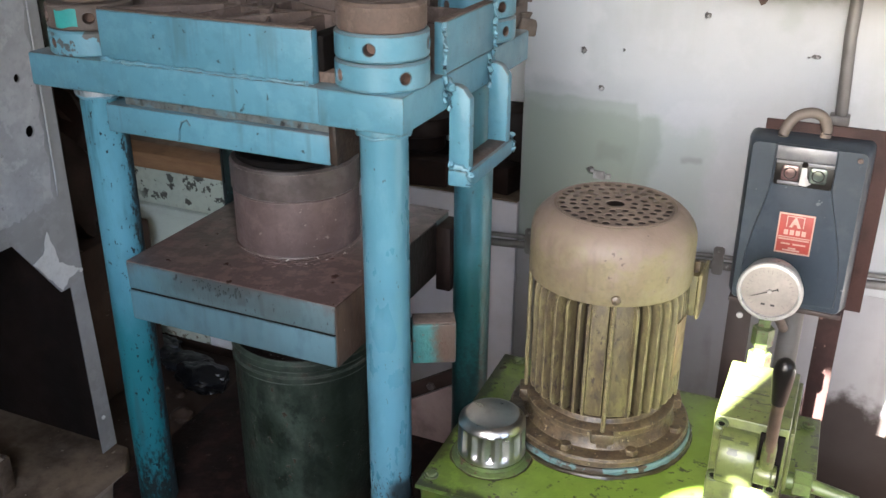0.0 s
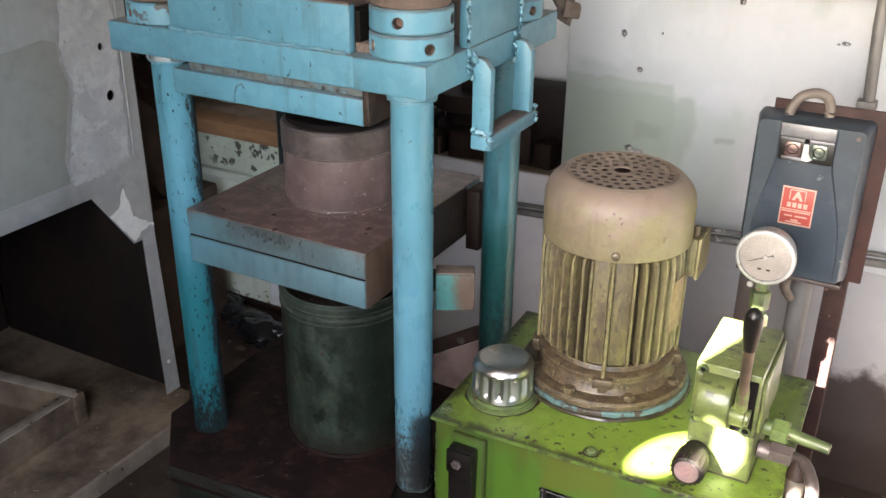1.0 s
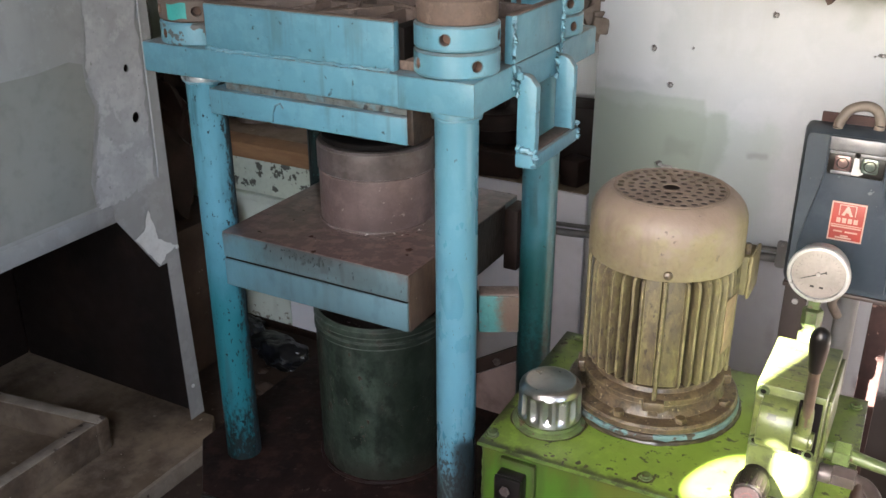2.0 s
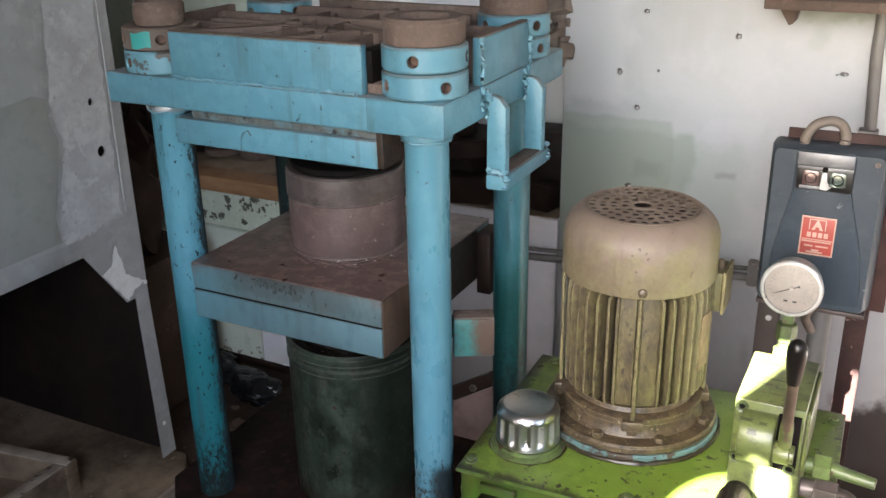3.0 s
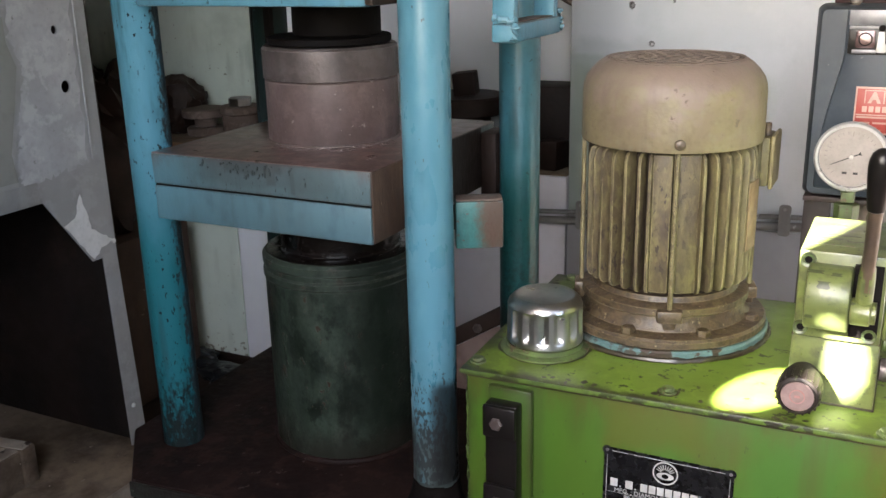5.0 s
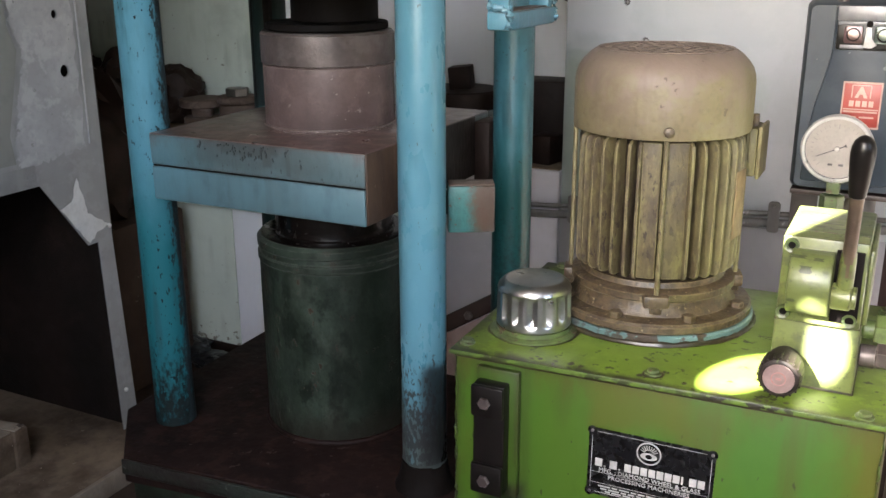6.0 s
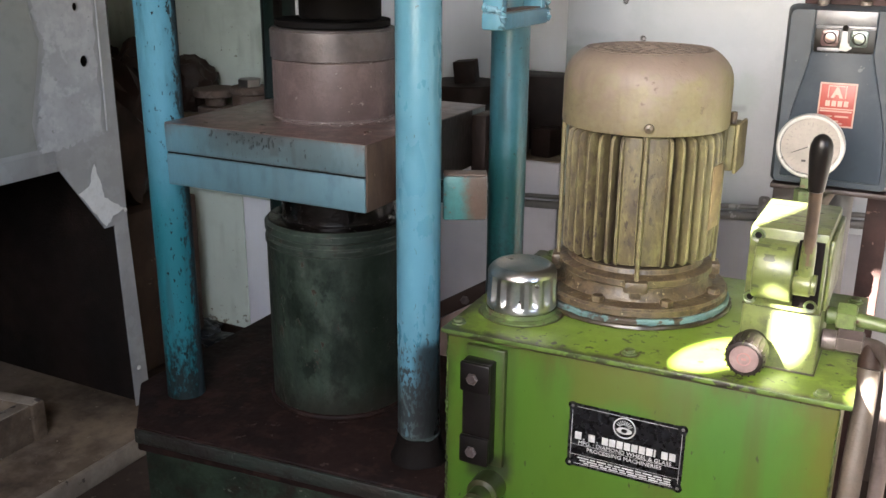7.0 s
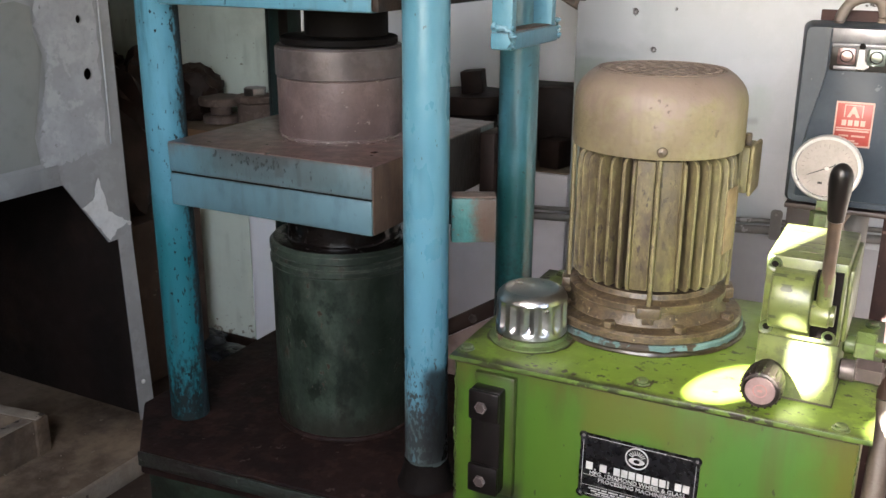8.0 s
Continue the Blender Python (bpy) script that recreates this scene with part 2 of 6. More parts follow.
M = {
    "blue": mat("blue_paint", (0.078, 0.198, 0.256), (0.067, 0.172, 0.222), 5, 0.40, chip=(0.018, 0.040, 0.048), chips=-0.09,
                chip_scale=80, grime=(0.062, 0.14, 0.172), grimes=0.14, bump=0.12, dust=(0.15, 0.105, 0.08), dusts=0.6,
                edge=((0.045, 0.05, 0.05), 0.004, 0.75, 38), streak=((0.052, 0.098, 0.115), 0.55, 55), blotch=((0.10, 0.225, 0.28), 26, 0.5)),
    "blue_worn": mat("worn_blue_paint", (0.078, 0.196, 0.252), (0.065, 0.170, 0.220), 4, 0.27, chip=(0.022, 0.026, 0.028), chips=-0.09, stretch=0.4,
                     chip_scale=190, grime=(0.07, 0.15, 0.18), grimes=0.14, spec=0.5, bump=0.06, low=(0.74, 0.56), tone=((0.062, 0.084, 0.080), 0.62, 0.53), patches=(((0.010, 0.010, 0.010), -0.5520, -0.50, 0.40, 0.655, 0.009, 0.9),), side=(-0.1, 0.45, 0.10), streak=((0.055, 0.11, 0.135), 0.6, 70), blotch=((0.098, 0.225, 0.28), 30, 0.45)),
    # flaking paint, plus the shaded right flank put into the colour
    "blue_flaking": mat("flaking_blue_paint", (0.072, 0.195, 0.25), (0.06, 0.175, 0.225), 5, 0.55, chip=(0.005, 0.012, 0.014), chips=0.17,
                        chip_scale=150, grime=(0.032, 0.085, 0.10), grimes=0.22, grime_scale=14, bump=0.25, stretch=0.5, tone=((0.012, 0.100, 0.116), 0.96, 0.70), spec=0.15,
                        low=(0.66, 0.25), soak_and_shade=((0.008, 0.012, 0.012), 0.60, 0.46), side=(-0.60, 0.25, 0.13), flank_shade=((0.020, 0.028, 0.030), 0.86, 1.30), streak=((0.02, 0.055, 0.06), 0.65, 60)),
    "silver_tape": mat("crumpled_silver_collar", (0.30, 0.31, 0.32), (0.12, 0.16, 0.18), 40, 0.35, chip=(0.07, 0.055, 0.05), chips=0.3, chip_scale=40, metal=0.3, bump=0.5, bump_scale=90),
    "foot_grey": mat("oily_grey_green_foot", (0.050, 0.066, 0.062), (0.030, 0.038, 0.036), 18, 0.35, chip=(0.012, 0.012, 0.011), chips=0.25, chip_scale=55, stretch=0.4, bump=0.2, streak=((0.085, 0.12, 0.13), 0.8, 70), blotch=((0.018, 0.020, 0.018), 26, 0.7)),
    # the tank's shade on the lower column is put into the colour
    "teal": mat("teal_paint", (0.040, 0.124, 0.156), (0.032, 0.108, 0.130), 8, 0.34, chip=(0.012, 0.03, 0.03), chips=0.08, chip_scale=90,
                grime=(0.024, 0.088, 0.092), grimes=0.24, grime_scale=12, bump=0.12, low=(0.75, 0.50), tone=((0.011, 0.068, 0.064), 1.04, 0.80), soak_and_shade=((0.006, 0.018, 0.018), 0.80, 0.60), streak=((0.012, 0.045, 0.05), 0.75, 60)),
    "bar_teal": mat("chipped_teal_paint", (0.040, 0.125, 0.117), (0.028, 0.092, 0.090), 30, 0.38, chip=(0.080, 0.045, 0.032), chips=0.24, chip_scale=60, bump=0.25, spec=0.2,
                    edge=((0.10, 0.14, 0.14), 0.004, 0.6, 30), streak=((0.05, 0.035, 0.026), 0.7, 60), zones=(((0.080, 0.045, 0.032), "X", -0.526, -0.508, 0.9, 0.06),)),
    # darker copy of the teal paint, with shade put into the colour
    "teal_shaded": mat("shaded_teal_paint", (0.006, 0.018, 0.017), (0.008, 0.012, 0.012), 6, 0.5, chip=(0.02, 0.06, 0.055), chips=0.1, chip_scale=60, bump=0.2, spec=0.12),
    "table_front": mat("worn_table_edge", (0.066, 0.104, 0.112), (0.058, 0.082, 0.086), 8, 0.40, chip=(0.014, 0.014, 0.014), chips=0.14,
                       chip_scale=230, grime=(0.066, 0.078, 0.078), grimes=0.40, grime_scale=7, bump=0.16, stretch=0.45, mottle=0.7,
                       streak=((0.040, 0.044, 0.044), 0.35, 50), edge=((0.05, 0.036, 0.03), 0.006, 0.85, 45), blotch=((0.076, 0.112, 0.122), 16, 0.6),
                       patches=(((0.024, 0.022, 0.021), -0.872, -0.775, 0.950, 0.985, 0.004, 0.75), ((0.040, 0.043, 0.042), -0.800, -0.785, 0.934, 0.985, 0.0025, 0.8), ((0.030, 0.030, 0.030), -0.838, -0.829, 0.942, 0.985, 0.002, 0.7), ((0.032, 0.034, 0.034), -0.760, -0.753, 0.924, 0.985, 0.002, 0.6), ((0.045, 0.055, 0.055), -0.92, -0.69, 0.930, 0.99, 0.007, 0.5)),
                       zones=(((0.074, 0.156, 0.188), "X", -0.88, -1.00, 0.85), ((0.066, 0.052, 0.046), "Z", 0.952, 0.985, 0.6))),
    "table_low": mat("blue_table_edge", (0.072, 0.130, 0.150), (0.064, 0.108, 0.120), 7, 0.40, chip=(0.03, 0.03, 0.03), chips=-0.08,
                     chip_scale=90, grime=(0.066, 0.094, 0.100), grimes=0.38, grime_scale=7, bump=0.12, stretch=0.5, mottle=0.6,
                     streak=((0.042, 0.060, 0.064), 0.45, 60), edge=((0.035, 0.04, 0.04), 0.005, 0.8, 45), zones=(((0.077, 0.170, 0.208), "X", -0.88, -1.0, 0.85),)),
    # Y zone makes the side darker towards the back
    "table_side": mat("rear_dark_table_side", (0.060, 0.036, 0.024), (0.034, 0.020, 0.014), 30, 0.5, chip=(0.22, 0.16, 0.10), chips=-0.04, chip_scale=60,
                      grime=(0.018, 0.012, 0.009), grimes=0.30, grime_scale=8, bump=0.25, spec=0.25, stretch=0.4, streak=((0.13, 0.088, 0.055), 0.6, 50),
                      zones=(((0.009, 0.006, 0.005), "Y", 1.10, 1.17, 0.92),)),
    "rust": mat("brown_rusty_steel", (0.112, 0.076, 0.070), (0.080, 0.054, 0.050), 20, 0.46, metal=0.1, chip=(0.22, 0.18, 0.16), chips=-0.05, chip_scale=110,
                grime=(0.052, 0.034, 0.030), grimes=0.26, grime_scale=9, bump=0.3, bump_scale=90, blotch=((0.155, 0.105, 0.095), 16, 0.6), edge=((0.20, 0.16, 0.14), 0.002, 0.5, 40)),
    "rust_top": mat("oily_brown_table_top", (0.148, 0.093, 0.082), (0.116, 0.071, 0.062), 7, 0.30, metal=0.1, chip=(0.30, 0.24, 0.22), chips=-0.10, chip_scale=90,
                    grime=(0.080, 0.049, 0.042), grimes=0.12, grime_scale=9, bump=0.22, bump_scale=60, mottle=0.25, blotch=((0.165, 0.110, 0.097), 14, 0.4), edge=((0.05, 0.033, 0.028), 0.008, 0.7, 40)),
    "platen_end": mat("bare_brown_steel", (0.034, 0.022, 0.015), (0.014, 0.009, 0.007), 40, 0.5, chip=(0.16, 0.12, 0.06), chips=0.02, chip_scale=120, bump=0.4, grime=(0.008, 0.006, 0.005), grimes=0.5, grime_scale=30, spec=0.25),
    "dark_rust": mat("dark_rusty_steel", (0.028, 0.016, 0.012), (0.015, 0.009, 0.007), 9, 0.55, metal=0.1, grime=(0.042, 0.028, 0.023), grimes=0.12, bump=0.3, bump_scale=70, spec=0.2),
    "steel_brown": mat("oiled_steel", (0.095, 0.073, 0.068), (0.06, 0.046, 0.043), 22, 0.42, metal=0.35, grime=(0.04, 0.028, 0.025), grimes=0.22, grime_scale=9, bump=0.14,
                       blotch=((0.125, 0.105, 0.097), 14, 0.7), edge=((0.24, 0.21, 0.19), 0.002, 0.6, 40)),
    # near-black sheet: shade of the machine cavity put into the colour
    "shadowy": mat("shadowed_cavity_sheet", (0.016, 0.010, 0.008), (0.008, 0.006, 0.005), 4, 0.7, grime=(0.030, 0.018, 0.013), grimes=0.35, grime_scale=6, bump=0.3, spec=0.2),
    "fleck": mat("dark_worn_fleck", (0.020, 0.023, 0.024), (0.036, 0.044, 0.046), 200, 0.5, bump=0.0),
    "wet_oil": mat("wet_black_oil", (0.006, 0.0045, 0.004), (0.010, 0.007, 0.006), 12, 0.22, bump=0.3, bump_scale=40, spec=0.5),
    "black": mat("black_oily_iron", (0.0035, 0.0028, 0.0027), (0.006, 0.0045, 0.004), 8, 0.7, bump=0.2, spec=0.08),
    # X zone darkens the right half: the tank's shade put into the colour
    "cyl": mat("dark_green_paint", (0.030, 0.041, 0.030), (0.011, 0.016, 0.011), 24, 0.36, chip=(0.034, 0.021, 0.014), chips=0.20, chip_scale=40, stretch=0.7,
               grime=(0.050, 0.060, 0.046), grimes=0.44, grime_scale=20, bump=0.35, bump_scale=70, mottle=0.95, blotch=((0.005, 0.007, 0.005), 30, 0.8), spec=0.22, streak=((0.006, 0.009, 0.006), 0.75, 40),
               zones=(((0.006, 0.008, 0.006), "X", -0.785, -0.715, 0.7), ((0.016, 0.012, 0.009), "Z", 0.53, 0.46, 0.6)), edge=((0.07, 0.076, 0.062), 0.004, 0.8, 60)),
    "base": mat("oily_base_plate", (0.0140, 0.0074, 0.0064), (0.0075, 0.0048, 0.0044), 14, 0.6, chip=(0.045, 0.032, 0.028), chips=0.0, chip_scale=50, bump=0.3, bump_scale=60, spec=0.10,
                blotch=((0.026, 0.0135, 0.011), 24, 0.7)),
    "base_edge": mat("grimy_plate_edge", (0.020, 0.017, 0.014), (0.020, 0.028, 0.022), 9, 0.5, chip=(0.085, 0.085, 0.075), chips=0.06, chip_scale=60, bump=0.4, spec=0.2, blotch=((0.012, 0.008, 0.007), 12, 0.8)),
    "base_green": mat("grimy_green_base", (0.018, 0.027, 0.017), (0.008, 0.010, 0.007), 20, 0.55, chip=(0.060, 0.066, 0.050), chips=0.14, chip_scale=60, bump=0.4, bump_scale=70, spec=0.12, blotch=((0.012, 0.008, 0.006), 28, 0.85), streak=((0.008, 0.007, 0.005), 0.7, 40)),
    "dusty": mat("dusty_cast_iron", (0.106, 0.072, 0.056), (0.064, 0.043, 0.034), 30, 0.8, grime=(0.055, 0.037, 0.030), grimes=0.25, bump=0.5, bump_scale=60, blotch=((0.16, 0.115, 0.092), 30, 0.6)),
    "grille_dust": mat("dust_coated_grille", (0.185, 0.138, 0.106), (0.135, 0.098, 0.074), 18, 0.8, bump=0.3, bump_scale=90),
    "turquoise": mat("turquoise_paint_rest", (0.03, 0.24, 0.22), (0.025, 0.20, 0.19), 40, 0.5, bump=0.1),
    "sheet_brown": mat("faded_brown_sheet", (0.20, 0.140, 0.122), (0.15, 0.102, 0.088), 9, 0.6, grime=(0.07, 0.045, 0.036), grimes=0.3, grime_scale=9, bump=0.15),
    "scrapings": mat("dried_scrapings", (0.10, 0.068, 0.060), (0.13, 0.09, 0.08), 30, 0.6, chip=(0.46, 0.42, 0.38), chips=0.35, chip_scale=60, bump=0.4),
    "tick": mat("faded_dial_print", (0.11, 0.095, 0.088), (0.16, 0.14, 0.13), 60, 0.5, bump=0.0),
    "weld": mat("painted_weld", (0.084, 0.202, 0.260), (0.13, 0.225, 0.265), 40, 0.48, bump=0.3),
    "ring_worn": mat("worn_ring_paint", (0.085, 0.20, 0.25), (0.085, 0.16, 0.19), 8, 0.5, chip=(0.058, 0.056, 0.052), chips=0.5, chip_scale=24, bump=0.2),
    "ring_dusty": mat("dusty_ring", (0.095, 0.068, 0.055), (0.075, 0.055, 0.045), 12, 0.7, chip=(0.04, 0.034, 0.03), chips=0.1, chip_scale=20, bump=0.3),
    "pin_rust": mat("pin_hole_rust", (0.11, 0.062, 0.042), (0.06, 0.034, 0.025), 30, 0.8, bump=0.3),
    "packing": mat("grey_packing", (0.085, 0.094, 0.090), (0.046, 0.050, 0.048), 70, 0.85, chip=(0.012, 0.014, 0.014), chips=0.36, chip_scale=70, bump=0.6, bump_scale=90, blotch=((0.070, 0.14, 0.17), 24, 0.7)),
    "green": mat("green_tank_paint", (0.041, 0.101, 0.0115), (0.047, 0.094, 0.0105), 3, 0.34, chip=(0.02, 0.024, 0.012), chips=-0.02, chip_scale=90,
                 grime=(0.062, 0.052, 0.012), grimes=0.36, grime_scale=4.0, spec=0.35, bump=0.07, bump_scale=40, stretch=0.4,
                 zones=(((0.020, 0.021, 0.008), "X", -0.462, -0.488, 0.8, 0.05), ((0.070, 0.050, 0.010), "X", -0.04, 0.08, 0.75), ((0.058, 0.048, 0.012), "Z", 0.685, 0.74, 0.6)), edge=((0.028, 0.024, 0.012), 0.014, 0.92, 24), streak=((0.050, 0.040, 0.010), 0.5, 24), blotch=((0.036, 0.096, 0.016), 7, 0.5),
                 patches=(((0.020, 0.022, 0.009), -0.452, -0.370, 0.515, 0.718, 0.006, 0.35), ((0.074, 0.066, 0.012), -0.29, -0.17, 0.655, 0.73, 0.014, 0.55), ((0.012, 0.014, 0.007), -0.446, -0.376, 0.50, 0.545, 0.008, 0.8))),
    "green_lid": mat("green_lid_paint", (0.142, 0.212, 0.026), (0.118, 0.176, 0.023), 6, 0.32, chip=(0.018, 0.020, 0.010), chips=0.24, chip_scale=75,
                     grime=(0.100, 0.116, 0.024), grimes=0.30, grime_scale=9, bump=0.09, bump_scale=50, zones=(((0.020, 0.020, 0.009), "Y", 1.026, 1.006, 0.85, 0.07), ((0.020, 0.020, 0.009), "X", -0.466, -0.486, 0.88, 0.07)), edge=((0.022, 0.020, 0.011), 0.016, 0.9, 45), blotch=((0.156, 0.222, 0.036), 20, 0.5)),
    "green_pale": mat("faded_green_valve", (0.126, 0.148, 0.046), (0.095, 0.114, 0.035), 14, 0.32, chip=(0.03, 0.036, 0.018), chips=0.16, chip_scale=110,
                      grime=(0.050, 0.060, 0.022), grimes=0.34, grime_scale=17, bump=0.12, edge=((0.035, 0.036, 0.018), 0.005, 0.8, 60), blotch=((0.070, 0.082, 0.032), 32, 0.9)),
    "green_fit": mat("green_fittings", (0.098, 0.138, 0.040), (0.06, 0.080, 0.036), 20, 0.4, chip=(0.075, 0.042, 0.028), chips=0.3, bump=0.25, edge=((0.04, 0.026, 0.017), 0.003, 0.7, 60),
                     grime=(0.03, 0.026, 0.016), grimes=0.3, grime_scale=22),
    # X zone paints the green bounce from the sunlit lid; tone is dust
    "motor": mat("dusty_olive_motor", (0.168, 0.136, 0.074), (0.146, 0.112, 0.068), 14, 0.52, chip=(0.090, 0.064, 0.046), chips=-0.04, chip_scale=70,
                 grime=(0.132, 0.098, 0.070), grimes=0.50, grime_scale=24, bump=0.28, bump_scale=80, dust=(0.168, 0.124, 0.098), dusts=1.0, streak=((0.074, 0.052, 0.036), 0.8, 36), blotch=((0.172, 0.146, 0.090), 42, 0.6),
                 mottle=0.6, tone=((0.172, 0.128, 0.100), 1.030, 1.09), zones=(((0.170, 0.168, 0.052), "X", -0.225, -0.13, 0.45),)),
    # X zone and pale edges put light on the fins into the colour
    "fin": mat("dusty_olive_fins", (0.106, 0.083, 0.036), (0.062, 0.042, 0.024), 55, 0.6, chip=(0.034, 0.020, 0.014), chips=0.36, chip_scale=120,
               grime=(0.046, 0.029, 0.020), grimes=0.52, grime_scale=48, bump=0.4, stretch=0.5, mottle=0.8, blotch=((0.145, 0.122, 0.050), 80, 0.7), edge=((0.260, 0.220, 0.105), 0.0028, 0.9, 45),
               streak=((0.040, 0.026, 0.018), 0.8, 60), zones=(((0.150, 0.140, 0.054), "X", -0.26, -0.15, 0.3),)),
    "motor_base": mat("oily_brown_flange", (0.108, 0.078, 0.040), (0.060, 0.038, 0.023), 50, 0.42, grime=(0.022, 0.014, 0.010), grimes=0.58, grime_scale=55, bump=0.5, bump_scale=120,
                      chip=(0.24, 0.19, 0.11), chips=0.10, chip_scale=110, edge=((0.19, 0.145, 0.080), 0.003, 0.7, 70), blotch=((0.030, 0.019, 0.013), 80, 0.8)),
    "motor_core": mat("dark_motor_core", (0.020, 0.0125, 0.008), (0.012, 0.008, 0.0055), 14, 0.8, bump=0.2, spec=0.2, stretch=0.4),
    "smudge": mat("worn_dark_smudge", (0.034, 0.040, 0.018), (0.055, 0.066, 0.028), 60, 0.4, bump=0.1),
    "ring": mat("pale_blue_gasket", (0.110, 0.190, 0.190), (0.085, 0.150, 0.148), 20, 0.5, chip=(0.045, 0.030, 0.020), chips=0.62, chip_scale=26, bump=0.3, grime=(0.075, 0.085, 0.072), grimes=0.3, grime_scale=30),
    "chrome": mat("chrome", (0.48, 0.465, 0.45), (0.40, 0.385, 0.37), 10, 0.30, metal=1.0, bump=0.04),
    "steel": mat("bare_steel", (0.30, 0.28, 0.265), (0.20, 0.185, 0.175), 20, 0.4, metal=0.9, bump=0.08),
    "plastic_black": mat("black_plastic", (0.005, 0.0042, 0.004), (0.009, 0.007, 0.0065), 12, 0.32, bump=0.04, spec=0.25),
    "knob": mat("brown_knob", (0.015, 0.011, 0.009), (0.024, 0.018, 0.015), 14, 0.5, spec=0.3, chip=(0.10, 0.13, 0.05), chips=0.18, chip_scale=25, bump=0.1),
    "pink_mark": mat("faded_red_print", (0.28, 0.12, 0.11), (0.30, 0.16, 0.15), 60, 0.5, bump=0.0),
    "oil": mat("black_oil_stain", (0.022, 0.016, 0.010), (0.045, 0.035, 0.016), 30, 0.3, bump=0.1),
    "lid_edge": mat("chipped_green_edge", (0.088, 0.145, 0.022), (0.05, 0.075, 0.022), 30, 0.4, chip=(0.018, 0.016, 0.010), chips=0.95, chip_scale=55, bump=0.2),
    "seam_green": mat("grimy_green_weld", (0.050, 0.085, 0.014), (0.024, 0.030, 0.010), 30, 0.5, chip=(0.016, 0.014, 0.008), chips=0.5, chip_scale=70, bump=0.3),
    "worn_edge": mat("worn_concrete_edge", (0.31, 0.26, 0.21), (0.20, 0.16, 0.125), 14, 0.85, chip=(0.08, 0.06, 0.048), chips=0.25, chip_scale=30, bump=0.5, bump_scale=60),
    "bag": mat("black_plastic_bag", (0.005, 0.006, 0.008), (0.009, 0.011, 0.014), 12, 0.32, spec=0.45, bump=0.2, bump_scale=40),
    "pink": mat("pale_pink_disc", (0.235, 0.165, 0.152), (0.18, 0.122, 0.114), 60, 0.45, bump=0.05),
    "rod": mat("worn_lever_rod", (0.12, 0.088, 0.062), (0.065, 0.046, 0.036), 20, 0.4, metal=0.5, bump=0.1),
    "starter": mat("slate_blue_enamel", (0.021, 0.030, 0.042), (0.026, 0.035, 0.047), 5, 0.42, chip=(0.12, 0.125, 0.13), chips=-0.06, grime=(0.050, 0.058, 0.066), grimes=0.12, bump=0.06, spec=0.35,
                   edge=((0.07, 0.076, 0.082), 0.003, 0.5, 50), blotch=((0.040, 0.048, 0.058), 14, 0.5)),
    "starter_lit": mat("silver_panel", (0.17, 0.17, 0.18), (0.12, 0.12, 0.13), 30, 0.42, metal=0.55, bump=0.05),
    "button_red": mat("dark_red_button", (0.115, 0.072, 0.072), (0.08, 0.05, 0.05), 40, 0.2, metal=0.3, bump=0.03),
    "button_green": mat("dark_green_button", (0.080, 0.098, 0.090), (0.055, 0.07, 0.062), 40, 0.2, metal=0.3, bump=0.03),
    "red": mat("red_label", (0.27, 0.036, 0.027), (0.215, 0.029, 0.022), 30, 0.4, bump=0.02),
    "label_line": mat("pale_print", (0.40, 0.26, 0.215), (0.33, 0.20, 0.165), 60, 0.5, bump=0.0),
    "print": mat("silver_print", (0.42, 0.41, 0.40), (0.33, 0.32, 0.31), 60, 0.4, bump=0.0),
    "plate": mat("black_nameplate", (0.004, 0.004, 0.005), (0.006, 0.006, 0.007), 20, 0.25, bump=0.0, mottle=0.1),
    "dial": mat("cream_dial", (0.205, 0.176, 0.158), (0.17, 0.145, 0.13), 30, 0.4, bump=0.02, blotch=((0.225, 0.195, 0.175), 40, 0.5)),
    "bezel": mat("white_bezel", (0.34, 0.33, 0.32), (0.29, 0.28, 0.27), 20, 0.30, metal=0.3, bump=0.03),
    "stand": mat("red_oxide_steel", (0.038, 0.019, 0.017), (0.024, 0.013, 0.012), 20, 0.6, spec=0.15, chip=(0.14, 0.09, 0.075), chips=-0.06, bump=0.15, grime=(0.03, 0.018, 0.015), grimes=0.25, grime_scale=8,
                 edge=((0.025, 0.016, 0.013), 0.004, 0.7, 40)),
    "stand_dark": mat("dark_brown_strip", (0.045, 0.028, 0.024), (0.03, 0.02, 0.018), 9, 0.5, bump=0.12),
    "hose": mat("brown_hose", (0.074, 0.057, 0.044), (0.046, 0.035, 0.027), 14, 0.55, bump=0.25, streak=((0.06, 0.042, 0.03), 0.7, 60), blotch=((0.05, 0.038, 0.03), 30, 0.6)),
    "cable": mat("tan_cable", (0.135, 0.108, 0.088), (0.10, 0.080, 0.066), 25, 0.6, bump=0.1),
    "wall": mat("limewashed_wall", (0.420, 0.428, 0.438), (0.390, 0.398, 0.406), 2.2, 0.85, mottle=0.06, grime=(0.345, 0.365, 0.355), grimes=0.30, grime_scale=1.6, bump=0.22, bump_scale=45,
                blotch=((0.445, 0.452, 0.462), 5, 0.7), streak=((0.385, 0.388, 0.38), 0.65, 14),
                # last patch lifts the upper left corner: light put into the colour
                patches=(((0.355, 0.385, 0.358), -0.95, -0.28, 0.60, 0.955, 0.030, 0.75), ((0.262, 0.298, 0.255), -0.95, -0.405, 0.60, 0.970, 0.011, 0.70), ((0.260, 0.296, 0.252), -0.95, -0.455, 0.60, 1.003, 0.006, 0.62),
